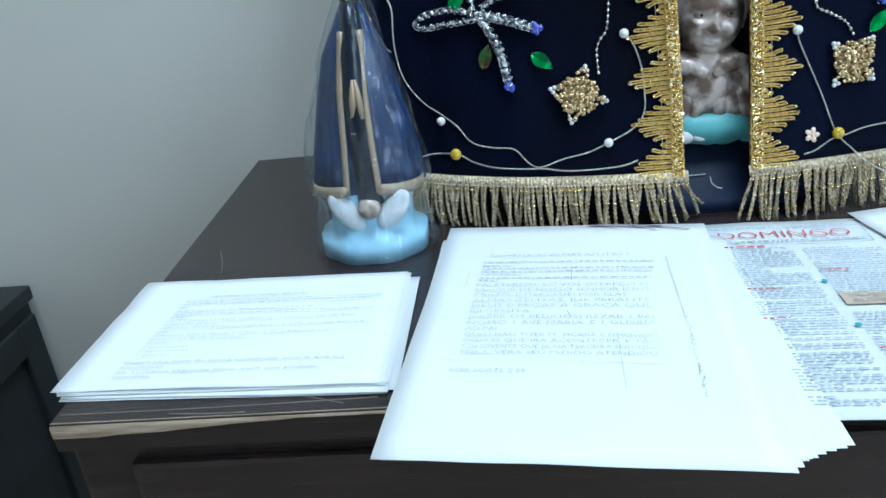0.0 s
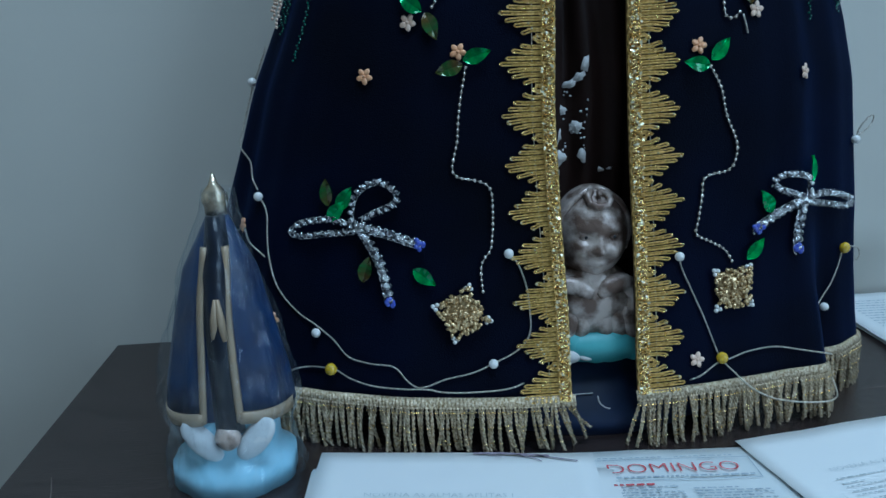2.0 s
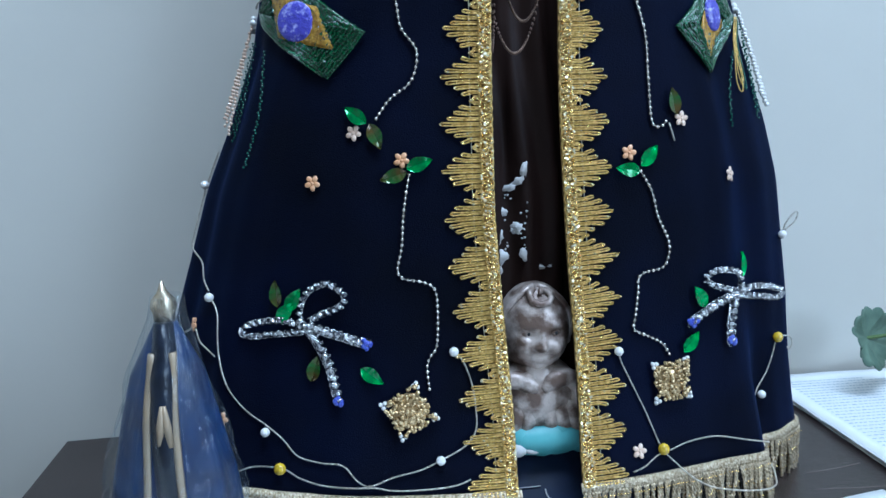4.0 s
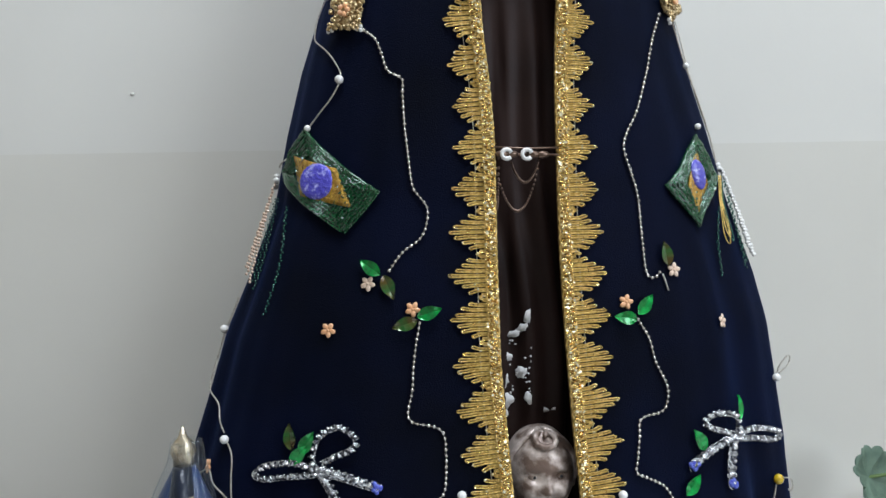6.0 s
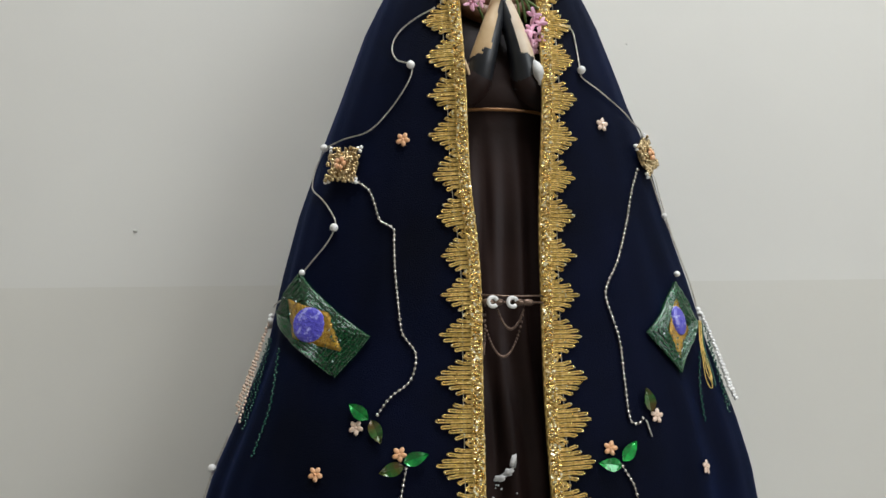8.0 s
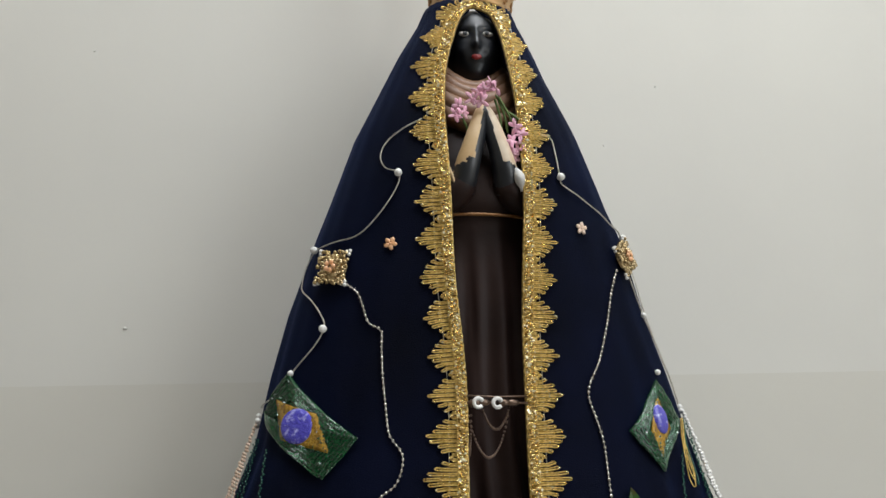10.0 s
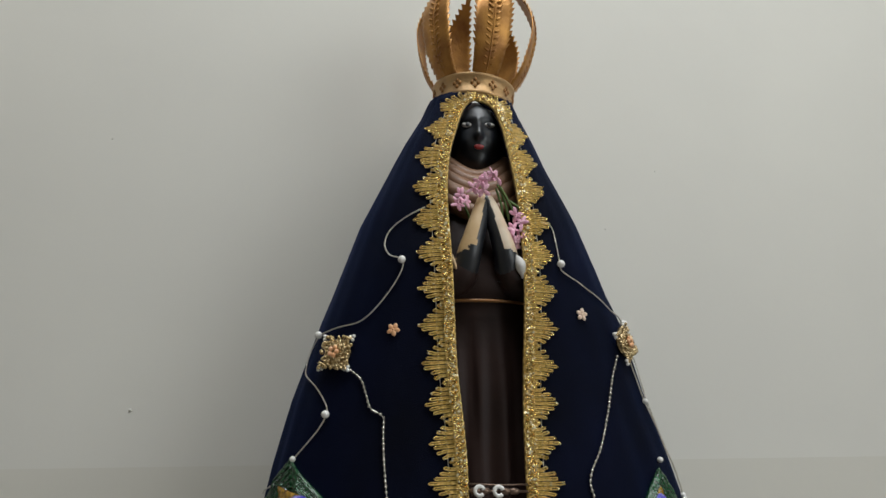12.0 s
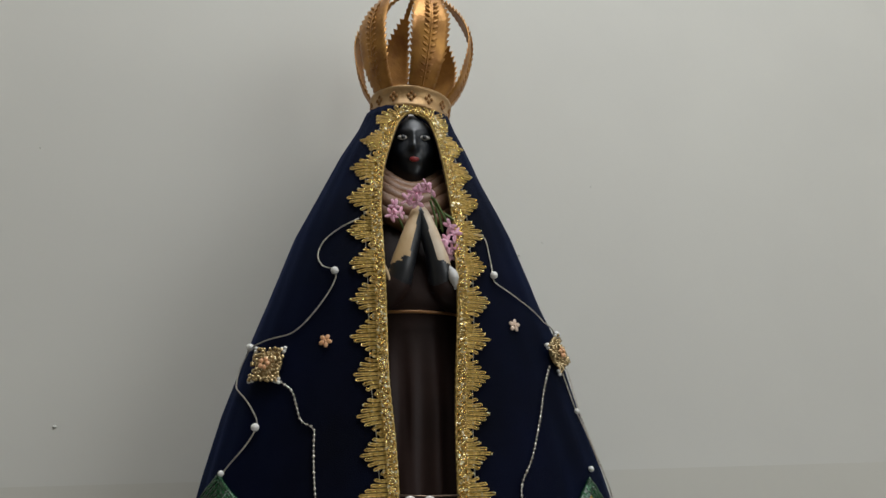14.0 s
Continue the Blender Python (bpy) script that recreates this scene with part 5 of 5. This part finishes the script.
# ---- small statue in a clear bag ----
def ribbon(bm, pts, half, thick, mi):
    """A flat band along pts, half its width to each side, bulging forward by thick."""
    h = Vector(half)
    rows = [[bm.verts.new(Vector(p) + h * k + Vector((0, -f * thick, 0))) for k, f in ((-1, -1), (-1, 0.7), (0, 1), (1, 0.7), (1, -1))] for p in pts]
    for a, b in zip(rows, rows[1:]):
        for k in range(5):
            bm.faces.new((a[k], a[(k + 1) % 5], b[(k + 1) % 5], b[k])).material_index = mi
    for r in (rows[0][::-1], rows[-1]):
        bm.faces.new(r).material_index = mi


SX, SY = -0.058, 0.014
bm = bmesh.new()
octo = lambda a, z: 0.05 * abs(math.sin(4 * a))
rings(bm, [(TABLE + .0008, SX, SY, .0445, .041), (TABLE + .018, SX, SY, .0445, .041), (TABLE + .021, SX, SY, .037, .034), (TABLE + .030, SX, SY, .034, .031), (TABLE + .055, SX, SY, .033, .030), (TABLE + .075, SX, SY, .028, .026)], 32, 0, octo)
pleat = lambda a, z: 0.05 * math.sin(a * 9 + 1) * max(0, min(1, (1.03 - z) / 0.08))
rings(bm, [(TABLE + .058, SX, SY + .004, .046, .036), (TABLE + .085, SX, SY + .004, .043, .033), (TABLE + .130, SX, SY + .004, .034, .027), (TABLE + .165, SX + .001, SY + .004, .026, .022), (TABLE + .185, SX + .002, SY + .003, .016, .015), (TABLE + .199, SX + .003, SY + .002, .0095, .0105), (TABLE + .206, SX + .003, SY + .002, .006, .007)], 48, 1, pleat)
rings(bm, [(TABLE + .050, SX + .004, SY - .018, .0125, .021), (TABLE + .12, SX + .002, SY - .014, .0115, .018), (TABLE + .165, SX + .002, SY - .012, .010, .0145), (TABLE + .185, SX + .003, SY - .006, .009, .012), (TABLE + .204, SX + .003, SY - .004, .0065, .009)], 24, 2)
for s in (-1, 1):
    strap = smooth_line([(SX + s * .013, SY - .034, TABLE + .060), (SX + s * .011, SY - .030, TABLE + .10), (SX + s * .0095, SY - .024, TABLE + .14), (SX + s * .008 + .002, SY - .018, TABLE + .170), (SX + s * .0072 + .003, SY - .0145, TABLE + .186)], 0.006)
    ribbon(bm, strap, (0.0024, 0.0005 * s, 0), 0.0020, 3)
    ribbon(bm, [(SX + s * (.011 + .036 * math.sin(a)), SY + .004 - .0382 * math.cos(a), TABLE + .063 - .004 * math.sin(a)) for a in np.linspace(0.05, 1.4, 12)], (0, 0, 0.0044), 0.0016, 3)
    blob(bm, (SX + s * .019 + .003, SY - .031, TABLE + .044), (.010, .004, .020), 4, 12, pose(0, 0, 0, 0, s * 38, 0))
    tube(bm, [(SX + s * .0035 + .003, SY - .029, TABLE + .120), (SX + s * .0022 + .003, SY - .0295, TABLE + .135), (SX + s * .0008 + .003, SY - .0275, TABLE + .150)], [0.0022, 0.0030, 0.0014], 8, 3)
    tube(bm, [(SX + s * .004 + .003, SY - .029, TABLE + .130), (SX + s * .002 + .003, SY - .030, TABLE + .110), (SX + .003, SY - .031, TABLE + .088)], 0.0009, 5, 3)
blob(bm, (SX + .003, SY - .034, TABLE + .048), (.0095, .008, .010), 5, 14)
blob(bm, (SX + .002, SY - .031, TABLE + .075), (.0018, .0018, .0022), 4, 6)
rings(bm, [(TABLE + .203, SX + .003, SY + .001, .0075, .0075), (TABLE + .209, SX + .003, SY + .001, .0078, .0078), (TABLE + .214, SX + .003, SY + .001, .0095, .0095), (TABLE + .219, SX + .003, SY + .001, .0085, .0085), (TABLE + .225, SX + .003, SY + .001, .0035, .0035), (TABLE + .233, SX + .003, SY + .001, .0008, .0008)], 16, 6)
tagged(link("figurine", bm, [SKYBLUE, BLUE_ROBE, mat("blue_black_paint", (0.005, 0.008, 0.016), 0.28, color2=(0.010, 0.016, 0.034), scale=60, bump=0.5, bump_scale=140), GOLD_PAINT, WHITEPAINT, CHERUB, mat("gilt_crown_paint", (0.78, 0.68, 0.52), 0.24, 0.8, color2=(0.4, 0.33, 0.22), scale=160, bump=0.6, bump_scale=160)]), "small blue-cloaked plaster figurine on sky-blue base", "figurine")
bm = bmesh.new()
wr = lambda a, z: 0.04 * math.sin(5 * a + 9 * z * 10) + 0.09 * noise.noise((4.0 * math.cos(a), 4.0 * math.sin(a), z * 24)) + 0.10 * abs(noise.noise((9 * math.cos(a), 9 * math.sin(a), z * 16))) - 0.03 + 0.03 * noise.noise((16 * math.cos(a), 16 * math.sin(a), z * 110))
BAG = [(TABLE + .0006, SX, SY, .0505, .047), (TABLE + .006, SX, SY, .0525, .049), (TABLE + .02, SX, SY, .0495, .046), (TABLE + .045, SX, SY, .044, .040), (TABLE + .065, SX, SY + .003, .052, .043), (TABLE + .09, SX, SY + .003, .048, .040), (TABLE + .13, SX, SY + .003, .037, .032), (TABLE + .165, SX + .001, SY + .002, .0275, .025), (TABLE + .190, SX + .003, SY + .001, .019, .017), (TABLE + .206, SX + .004, SY + .001, .0135, .0125), (TABLE + .222, SX + .005, SY + .003, .0110, .0105)]
bag_z = [TABLE + 0.0006 + 0.2214 * k / 56 for k in range(57)]
rings(bm, [(z, *(float(np.interp(z, [b[0] for b in BAG], [b[c] for b in BAG])) for c in (1, 2, 3, 4))) for z in bag_z], 84, 0, wr, cap=False)
fin = [(SX + .047, SY + .01, TABLE + .001), (SX + .058, SY + .018, TABLE + .003), (SX + .060, SY + .022, TABLE + .012), (SX + .049, SY + .012, TABLE + .030), (SX + .044, SY + .006, TABLE + .045)]
f1 = [bm.verts.new(p) for p in fin]
f2 = [bm.verts.new((x - .004, y - .006, z)) for x, y, z in fin]
for i in range(4):
    bm.faces.new((f1[i], f1[i + 1], f2[i + 1], f2[i]))
bag = tagged(link("plastic_bag", bm, PLASTIC, smooth=False), "clear wrinkled plastic bag round a small figurine", "bag")
bag.visible_shadow = False


# ---- papers ----
def text_mesh(body, size, spacing=1.0, width=None):
    cu = bpy.data.curves.new("writing", "FONT")
    cu.body, cu.size, cu.space_line, cu.resolution_u, cu.offset = body, size, spacing, 4 if size > 0.01 else 2, -0.014 * size
    ob = new("writing", cu)
    dg = bpy.context.evaluated_depsgraph_get()
    me = bpy.data.meshes.new_from_object(ob.evaluated_get(dg))
    bpy.data.objects.remove(ob)
    xs = [v.co.x for v in me.vertices]
    if width and xs:
        k = width / (max(xs) - min(xs))
        for v in me.vertices:
            v.co.x *= k
    return me


def write(body, size, place, parent, material, width=None, name="writing", lift=0.0006):
    me = text_mesh(body, size, width=width)
    me.materials.append(material)
    ob = new(name, me)
    ob.parent = parent
    ob.location = (*place, lift)
    return ob


def bars(name, rows, parent, material, lift=0.0006):
    """Lines of unreadable writing: x, y, length, height; broken into word-long pieces."""
    bm = bmesh.new()
    rr = random.Random(len(rows) + int(rows[0][0] * 1e4))
    for x, y, length, h in rows:
        at = 0.0
        while at < length - 0.001:
            w = min(rr.uniform(0.0016, 0.0065), length - at)
            vs = [bm.verts.new((x + a, y + b, lift)) for a, b in ((at, 0), (at + w, 0), (at + w, h), (at, h))]
            bm.faces.new(vs)
            at += w + 0.0016
    return tagged(part(name, bm, material, parent, smooth=False), kind="stuff")


def sheet(name, w, h, parent, m, material=PAPER, wave=0.0006, seed=0, thick=0.00025):
    """A sheet from its top-left corner: x along the top, y up, slightly wavy."""
    bm = bmesh.new()
    nx, ny = 14, 18
    g = [[bm.verts.new((w * i / nx, -h * k / ny, wave * noise.noise((i * 0.35 + seed, k * 0.3, seed)))) for k in range(ny + 1)] for i in range(nx + 1)]
    for i in range(nx):
        for k in range(ny):
            bm.faces.new((g[i][k], g[i][k + 1], g[i + 1][k + 1], g[i + 1][k]))
    ext = bmesh.ops.extrude_face_region(bm, geom=list(bm.faces))
    bmesh.ops.translate(bm, vec=(0, 0, -thick), verts=[e for e in ext["geom"] if isinstance(e, bmesh.types.BMVert)])
    bmesh.ops.recalc_face_normals(bm, faces=list(bm.faces))
    ob = part(name, bm, material, parent)
    ob.matrix_basis = m
    return ob


# folded parish bulletin under the stack
bulletin = thing("bulletin", (0.145, 0.012, TABLE), "printed news bulletin with red title lying flat", "newspaper")
bulletin.rotation_euler = (0, 0, radians(-3.0))
page = sheet("page", 0.212, 0.262, bulletin, pose(0, 0, 0.0012), NEWS, 0.0009, 7)
write("DOMINGO", 0.0175, (0.078, -0.0335), page, INK_RED, 0.100, "title", 0.0016)
bars("fine_print", [(0.080, -0.0405, 0.11, 0.0020), (0.075, -0.0135, 0.05, 0.0010), (0.135, -0.0135, 0.045, 0.0010)], page, INK_NEWS, 0.0016)
bm = bmesh.new()
for x0, y0, x1, y1 in ((0.02, -0.0155, 0.192, -0.0162), (0.02, -0.0435, 0.192, -0.0442), (0.1913, -0.0442, 0.192, -0.0155)):
    bm.faces.new([bm.verts.new((x, y, 0.0016)) for x, y in ((x0, y0), (x1, y0), (x1, y1), (x0, y1))])
part("title_rule", bm, INK_NEWS, page, smooth=False)
rr = random.Random(31)
rows = []
for col, x in enumerate((0.010, 0.072, 0.136)):
    y = -0.053
    while y > -0.252:
        if col == 2 and -0.152 < y < -0.128:
            y -= 0.0034
            continue
        if rr.random() < 0.90:
            rows.append((x, y, 0.056 if rr.random() < 0.8 else rr.uniform(0.02, 0.05), 0.0013))
        y -= 0.00335
bars("column_text", rows, page, INK_NEWS, 0.0016)
bars("heading", [(0.076, -0.0505, 0.035, 0.0022), (0.136, -0.0920, 0.02, 0.0013), (0.072, -0.118, 0.03, 0.0013), (0.136, -0.196, 0.03, 0.0013), (0.072, -0.1585, 0.024, 0.0013)], page, INK_RED, 0.0019)
bm = bmesh.new()
bm.faces.new([bm.verts.new((x, y, 0.0018)) for x, y in ((0.136, -0.127), (0.195, -0.127), (0.195, -0.143), (0.136, -0.143))])
part("heading_panel", bm, TAN, page, smooth=False)
bm = bmesh.new()
rr = random.Random(6)
for k in range(9):
    x, y, r = rr.uniform(0.180, 0.192), rr.uniform(-0.139, -0.130), rr.uniform(0.0014, 0.0030)
    bm.faces.new([bm.verts.new((x + r * math.cos(a), y + r * rr.uniform(0.6, 1) * math.sin(a), 0.0020 + 0.00005 * k)) for a in np.linspace(0, 2 * math.pi, 9, endpoint=False)])
tagged(part("panel_picture", bm, mat("grey_teal_print", (0.22, 0.36, 0.38), 0.7, color2=(0.45, 0.50, 0.44), scale=300), page, "small grey-green printed picture", smooth=False), kind="stuff")
write("Liturgia\nda Palavra", 0.0062, (0.141, -0.1335), page, INK_DARK, 0.030, "heading_writing", 0.0022)
bm = bmesh.new()
for x, y in ((0.1335, -0.1085), (0.1335, -0.168), (0.070, -0.150)):
    bm.faces.new([bm.verts.new((x + 0.0022 * math.cos(a), y + 0.0022 * math.sin(a), 0.0016)) for a in np.linspace(0, 2 * math.pi, 12, endpoint=False)])
part("round_mark", bm, INK_TEAL, page, smooth=False)

BODY = ["PAI ETERNO, EU VOS OFEREÇO O", "SANGUE DE NOSSO SENHOR JESUS", "CRISTO, INTERCEDEI POR ELAS.", "ALMAS AFLITAS, IDE PERANTE", "DEUS E PEÇAS A GRAÇA QUE", "NECESSITA.", "(FAZER OS PEDIDOS) REZAR 1 PAI", "NOSSO 1 AVE MARIA. E 1 GLORIA", "AO PAI.", "QUEM NÃO TIVER FE, FICARÁ COMOVIDO", "COM O QUE IRA ACONTECER. E TÃO", "COMOVENTE QUE JA NA TERCEIRA SEGUNDA", "FEIRA, VERA SEU PEDIDO ATENDIDO."]
SHORT = {"NECESSITA.": 0.042, "AO PAI.": 0.022, "CRISTO, INTERCEDEI POR ELAS.": 0.108}


def prayer_sheet(top, lift=0.0007):
    """The printed prayer on an upright sheet, from its top-left corner."""
    write("NOVENA AS ALMAS AFLITAS !", 0.0066, (0.040, -0.0600), top, INK, 0.105, "title", lift)
    bars("small_writing", [(0.036, -0.0700, 0.128, 0.0012), (0.036, -0.0760, 0.020, 0.0012), (0.036, -0.0805, 0.128, 0.0012), (0.036, -0.0860, 0.126, 0.0012), (0.036, -0.0905, 0.03, 0.0012), (0.036, -0.0965, 0.124, 0.0012), (0.036, -0.1005, 0.014, 0.0012)], top, INK, lift)
    y = -0.1090
    for i, line in enumerate(BODY):
        write(line, 0.0064 if i < 9 else 0.0056, (0.034, y), top, INK, SHORT.get(line, 0.122), "writing", lift)
        y -= 0.0076 if i < 9 else 0.0070
    write("BOA SORTE E FE", 0.0060, (0.030, -0.2185), top, INK, 0.046, "writing", lift)
    bm = bmesh.new()
    for x0, y0, x1, y1, w in ((0.173, -0.062, 0.176, -0.15, 0.0004), (0.103, -0.078, 0.103, -0.100, 0.0005), (0.027, -0.085, 0.0265, -0.11, 0.0003), (0.132, -0.175, 0.134, -0.235, 0.0003), (0.024, -0.206, 0.034, -0.206, 0.0004), (0.108, -0.2065, 0.16, -0.208, 0.0003), (0.10, -0.145, 0.103, -0.152, 0.0006)):
        dx, dy = (w, 0) if abs(y1 - y0) > abs(x1 - x0) else (0, w)
        bm.faces.new([bm.verts.new((x, yy, lift)) for x, yy in ((x0, y0), (x0 + dx, y0 + dy), (x1 + dx, y1 + dy), (x1, y1))][::-1])
    rr = random.Random(8)
    for k in range(90):
        x, y2, s = 0.1765 + rr.uniform(-0.001, 0.0016), rr.uniform(-0.24, -0.15), rr.uniform(0.0002, 0.0007)
        bm.faces.new([bm.verts.new((x + a * s, y2 + b * s * 2, lift)) for a, b in ((0, 0), (1, 0), (1, 1), (0, 1))])
    tagged(part("copier_smudge", bm, INK, top, smooth=False), kind="stuff")


# tall stack of photocopied prayers
stack = thing("paper_stack", (0.0, 0.0, TABLE), "fanned stack of white photocopied prayer sheets", "papers", "paper stacks")
fan = ((0.018, -0.012, -2.0), (0.016, -0.010, -2.6), (0.013, -0.007, -3.3), (0.010, -0.005, -3.9), (0.007, -0.004, -4.3), (0.003, -0.003, -4.6), (0.000, -0.003, -3.6), (0.001, -0.001, -5.0), (0.004, 0.002, -5.6), (0.005, 0.006, -6.1))
for i, (x, y, a) in enumerate(fan):
    sheet("sheet", 0.21, 0.256 + 0.0028 * i, stack, pose(x, y, 0.0022 + 0.00062 * i, 0, 0, a), PAPER, 0.0005, i)
top = sheet("top_sheet", 0.21, 0.297, stack, pose(0.0065, 0.018, 0.0090, 0, 0, -6.6), PAPER, 0.0008, 20)
prayer_sheet(top, 0.0012)
# flat violet-grey strokes near the top edge of the sheet
bm = bmesh.new()
for pts, w in (([(0.118, -0.0030), (0.140, -0.0026), (0.160, -0.0045), (0.176, -0.0060)], 0.0026), ([(0.150, -0.0040), (0.164, -0.0085), (0.170, -0.0140)], 0.0016), ([(0.166, -0.0050), (0.180, -0.0090), (0.197, -0.0130)], 0.0014), ([(0.128, -0.0030), (0.136, -0.0070), (0.140, -0.0080)], 0.0010)):
    for (xa, ya), (xb, yb) in zip(pts, pts[1:]):
        bm.faces.new([bm.verts.new((x, y, 0.0014)) for x, y in ((xa, ya - w / 2), (xb, yb - w / 2), (xb, yb + w / 2), (xa, ya + w / 2))])
part("dark_strokes", bm, mat("violet_grey_strokes", (0.20, 0.17, 0.22), 0.7, color2=(0.38, 0.33, 0.40), scale=260), top, "dark violet-grey strokes along the top edge", smooth=False)
# low stack of half sheets
half = thing("paper_stack", (-0.239, -0.0455, TABLE), "low stack of white half-size prayer sheets", "papers", "paper stacks")
for i, (x, y, a) in enumerate(((0.007, -0.004, -2.5), (0.011, -0.004, -1.8), (0.009, -0.003, -3.0), (0.004, -0.001, -1.2), (0.003, -0.002, -1.6), (0.002, -0.001, -1.4))):
    sheet("sheet", 0.212, 0.150, half, pose(x, y, 0.0008 + 0.0007 * i, 0, 0, a), PAPER, 0.0006, i + 40)
htop = sheet("top_sheet", 0.213, 0.150, half, pose(0.0, 0.0, 0.0056, 0, 0, -2.2), PAPER, 0.0011, 60)
write("NOVENA DAS ALMAS AFLITAS", 0.0040, (0.065, -0.0330), htop, INK_DARK, 0.075, "title", 0.0016)
bars("small_writing", [(0.048, -0.0385, 0.150, 0.0009), (0.046, -0.0430, 0.145, 0.0009), (0.046, -0.0475, 0.008, 0.0009), (0.046, -0.0530, 0.105, 0.0009), (0.045, -0.0580, 0.150, 0.0009), (0.044, -0.0625, 0.014, 0.0009)], htop, INK, 0.0016)
for k, (line, w) in enumerate((("PAI ETERNO EU VOS OFEREÇO O SANGUE DE NOSSO", 0.140), ("SENHOR JESUS", 0.040), ("CRISTO, INTERCEDEI POR ELAS. E VÓS ALMAS AFLITAS", 0.152), ("IDE", 0.009), ("PERANTE DEUS PEDIR A GRAÇA QUE NECESSITO!", 0.128), ("(Fazer os três pedidos)", 0.070), ("REZAR:", 0.017), ("1 pai-nosso", 0.032), ("1 aves-maria", 0.034), ("1 glorias", 0.024))):
    write(line, 0.0039, (0.043 - 0.0004 * k, -0.0685 - 0.0050 * k), htop, INK, w, "writing", 0.0016)
for k, (line, w) in enumerate((("Quem não tiver fe, ficará comovido com o que irá", 0.150), ("acontecer.", 0.032), ("na, terceira segunda feira, verá seu pedido", 0.134), ("atendido.", 0.026))):
    write(line, 0.0046, (0.036, -0.1225 - 0.0055 * k), htop, INK_DARK, w, "writing", 0.0016)
# single sheet and a far stack
loose = thing("paper_sheet", (0.335, 0.007, TABLE), "single white printed prayer sheet over the bulletin", "papers")
loose.rotation_euler = (0, 0, radians(10))
ltop = sheet("page", 0.21, 0.297, loose, pose(0, 0, 0.0042), PAPER, 0.0008, 90)
sheet("sheet", 0.21, 0.297, loose, pose(0.002, -0.002, 0.0032, 0, 0, 0.4), PAPER, 0.0006, 91)
prayer_sheet(ltop, 0.0012)
far = thing("paper_stack", (0.575, 0.318, TABLE), "stack of white printed sheets against the wall", "papers", "paper stacks")
for i, (x, y, a) in enumerate(((0.003, -0.002, 1.0), (0.0, 0.0, 0.2), (0.004, -0.001, -0.6), (0.001, -0.003, 0.5))):
    sheet("sheet", 0.297, 0.26, far, pose(x, y, 0.001 + 0.0012 * i, 0, 0, a), PAPER, 0.0012, i + 70)
ftop = sheet("top_sheet", 0.297, 0.26, far, pose(0.0, 0.0, 0.0064, 0, 0, 0.0), PAPER, 0.0016, 99)
rr = random.Random(17)
bars("print", [(0.020, -0.03 - 0.0075 * k, rr.choice((0.25, 0.25, 0.24, 0.16, 0.10)), 0.0018) for k in range(27)], ftop, INK_NEWS, 0.0016)

# ---- trailing plant ----
plant = thing("plant", (0.775, 0.20, TABLE), "grey-green lobed leaf of a small plant in a clay pot", "plant")
bm = bmesh.new()
n = 140
edge = []
for k in range(n):
    a = 2 * math.pi * k / n
    lobe = 1 + 0.17 * abs(math.sin(a * 7)) ** 0.7 + 0.04 * math.sin(a * 3)
    r = 0.040 * lobe * (0.75 + 0.25 * abs(math.cos(a / 2)))
    edge.append((r, a))
rows = []
for f in (0.0, 0.35, 0.7, 1.0):
    rows.append([bm.verts.new((f * r * math.cos(a) - 0.0, 0.003 * f * f * math.sin(a * 5) - 0.008 * f * f, f * r * math.sin(a) * 0.85)) for r, a in edge] if f else None)
hub = bm.verts.new((0, 0, 0))
for k in range(n):
    bm.faces.new((hub, rows[1][k], rows[1][(k + 1) % n]))
    for a, b in ((rows[1], rows[2]), (rows[2], rows[3])):
        bm.faces.new((a[k], b[k], b[(k + 1) % n], a[(k + 1) % n]))
lf = part("leaf", bm, LEAFMAT, plant)
lf.matrix_basis = Matrix.Translation((-0.108, 0.050, 0.073)) @ pose(0, 0, 0, -18, 10, 25)
sm = lf.modifiers.new("sheet", "SOLIDIFY")
sm.thickness = 0.0012
bm = bmesh.new()
tube(bm, smooth_line([(-0.108, 0.052, 0.072), (-0.04, 0.05, 0.074), (0.0, 0.02, 0.055), (0.01, 0.0, 0.03)], 0.006), 0.002, 6)
part("stem", bm, STEM, plant)
bm = bmesh.new()
rings(bm, [(0.0005, 0.01, 0, 0.035, 0.035), (0.04, 0.01, 0, 0.043, 0.043), (0.042, 0.01, 0, 0.046, 0.046), (0.052, 0.01, 0, 0.046, 0.046), (0.050, 0.01, 0, 0.040, 0.040), (0.040, 0.01, 0, 0.039, 0.039)], 32)
part("pot", bm, mat("clay_pot", (0.35, 0.15, 0.08), 0.8, scale=40, bump=0.2), plant)
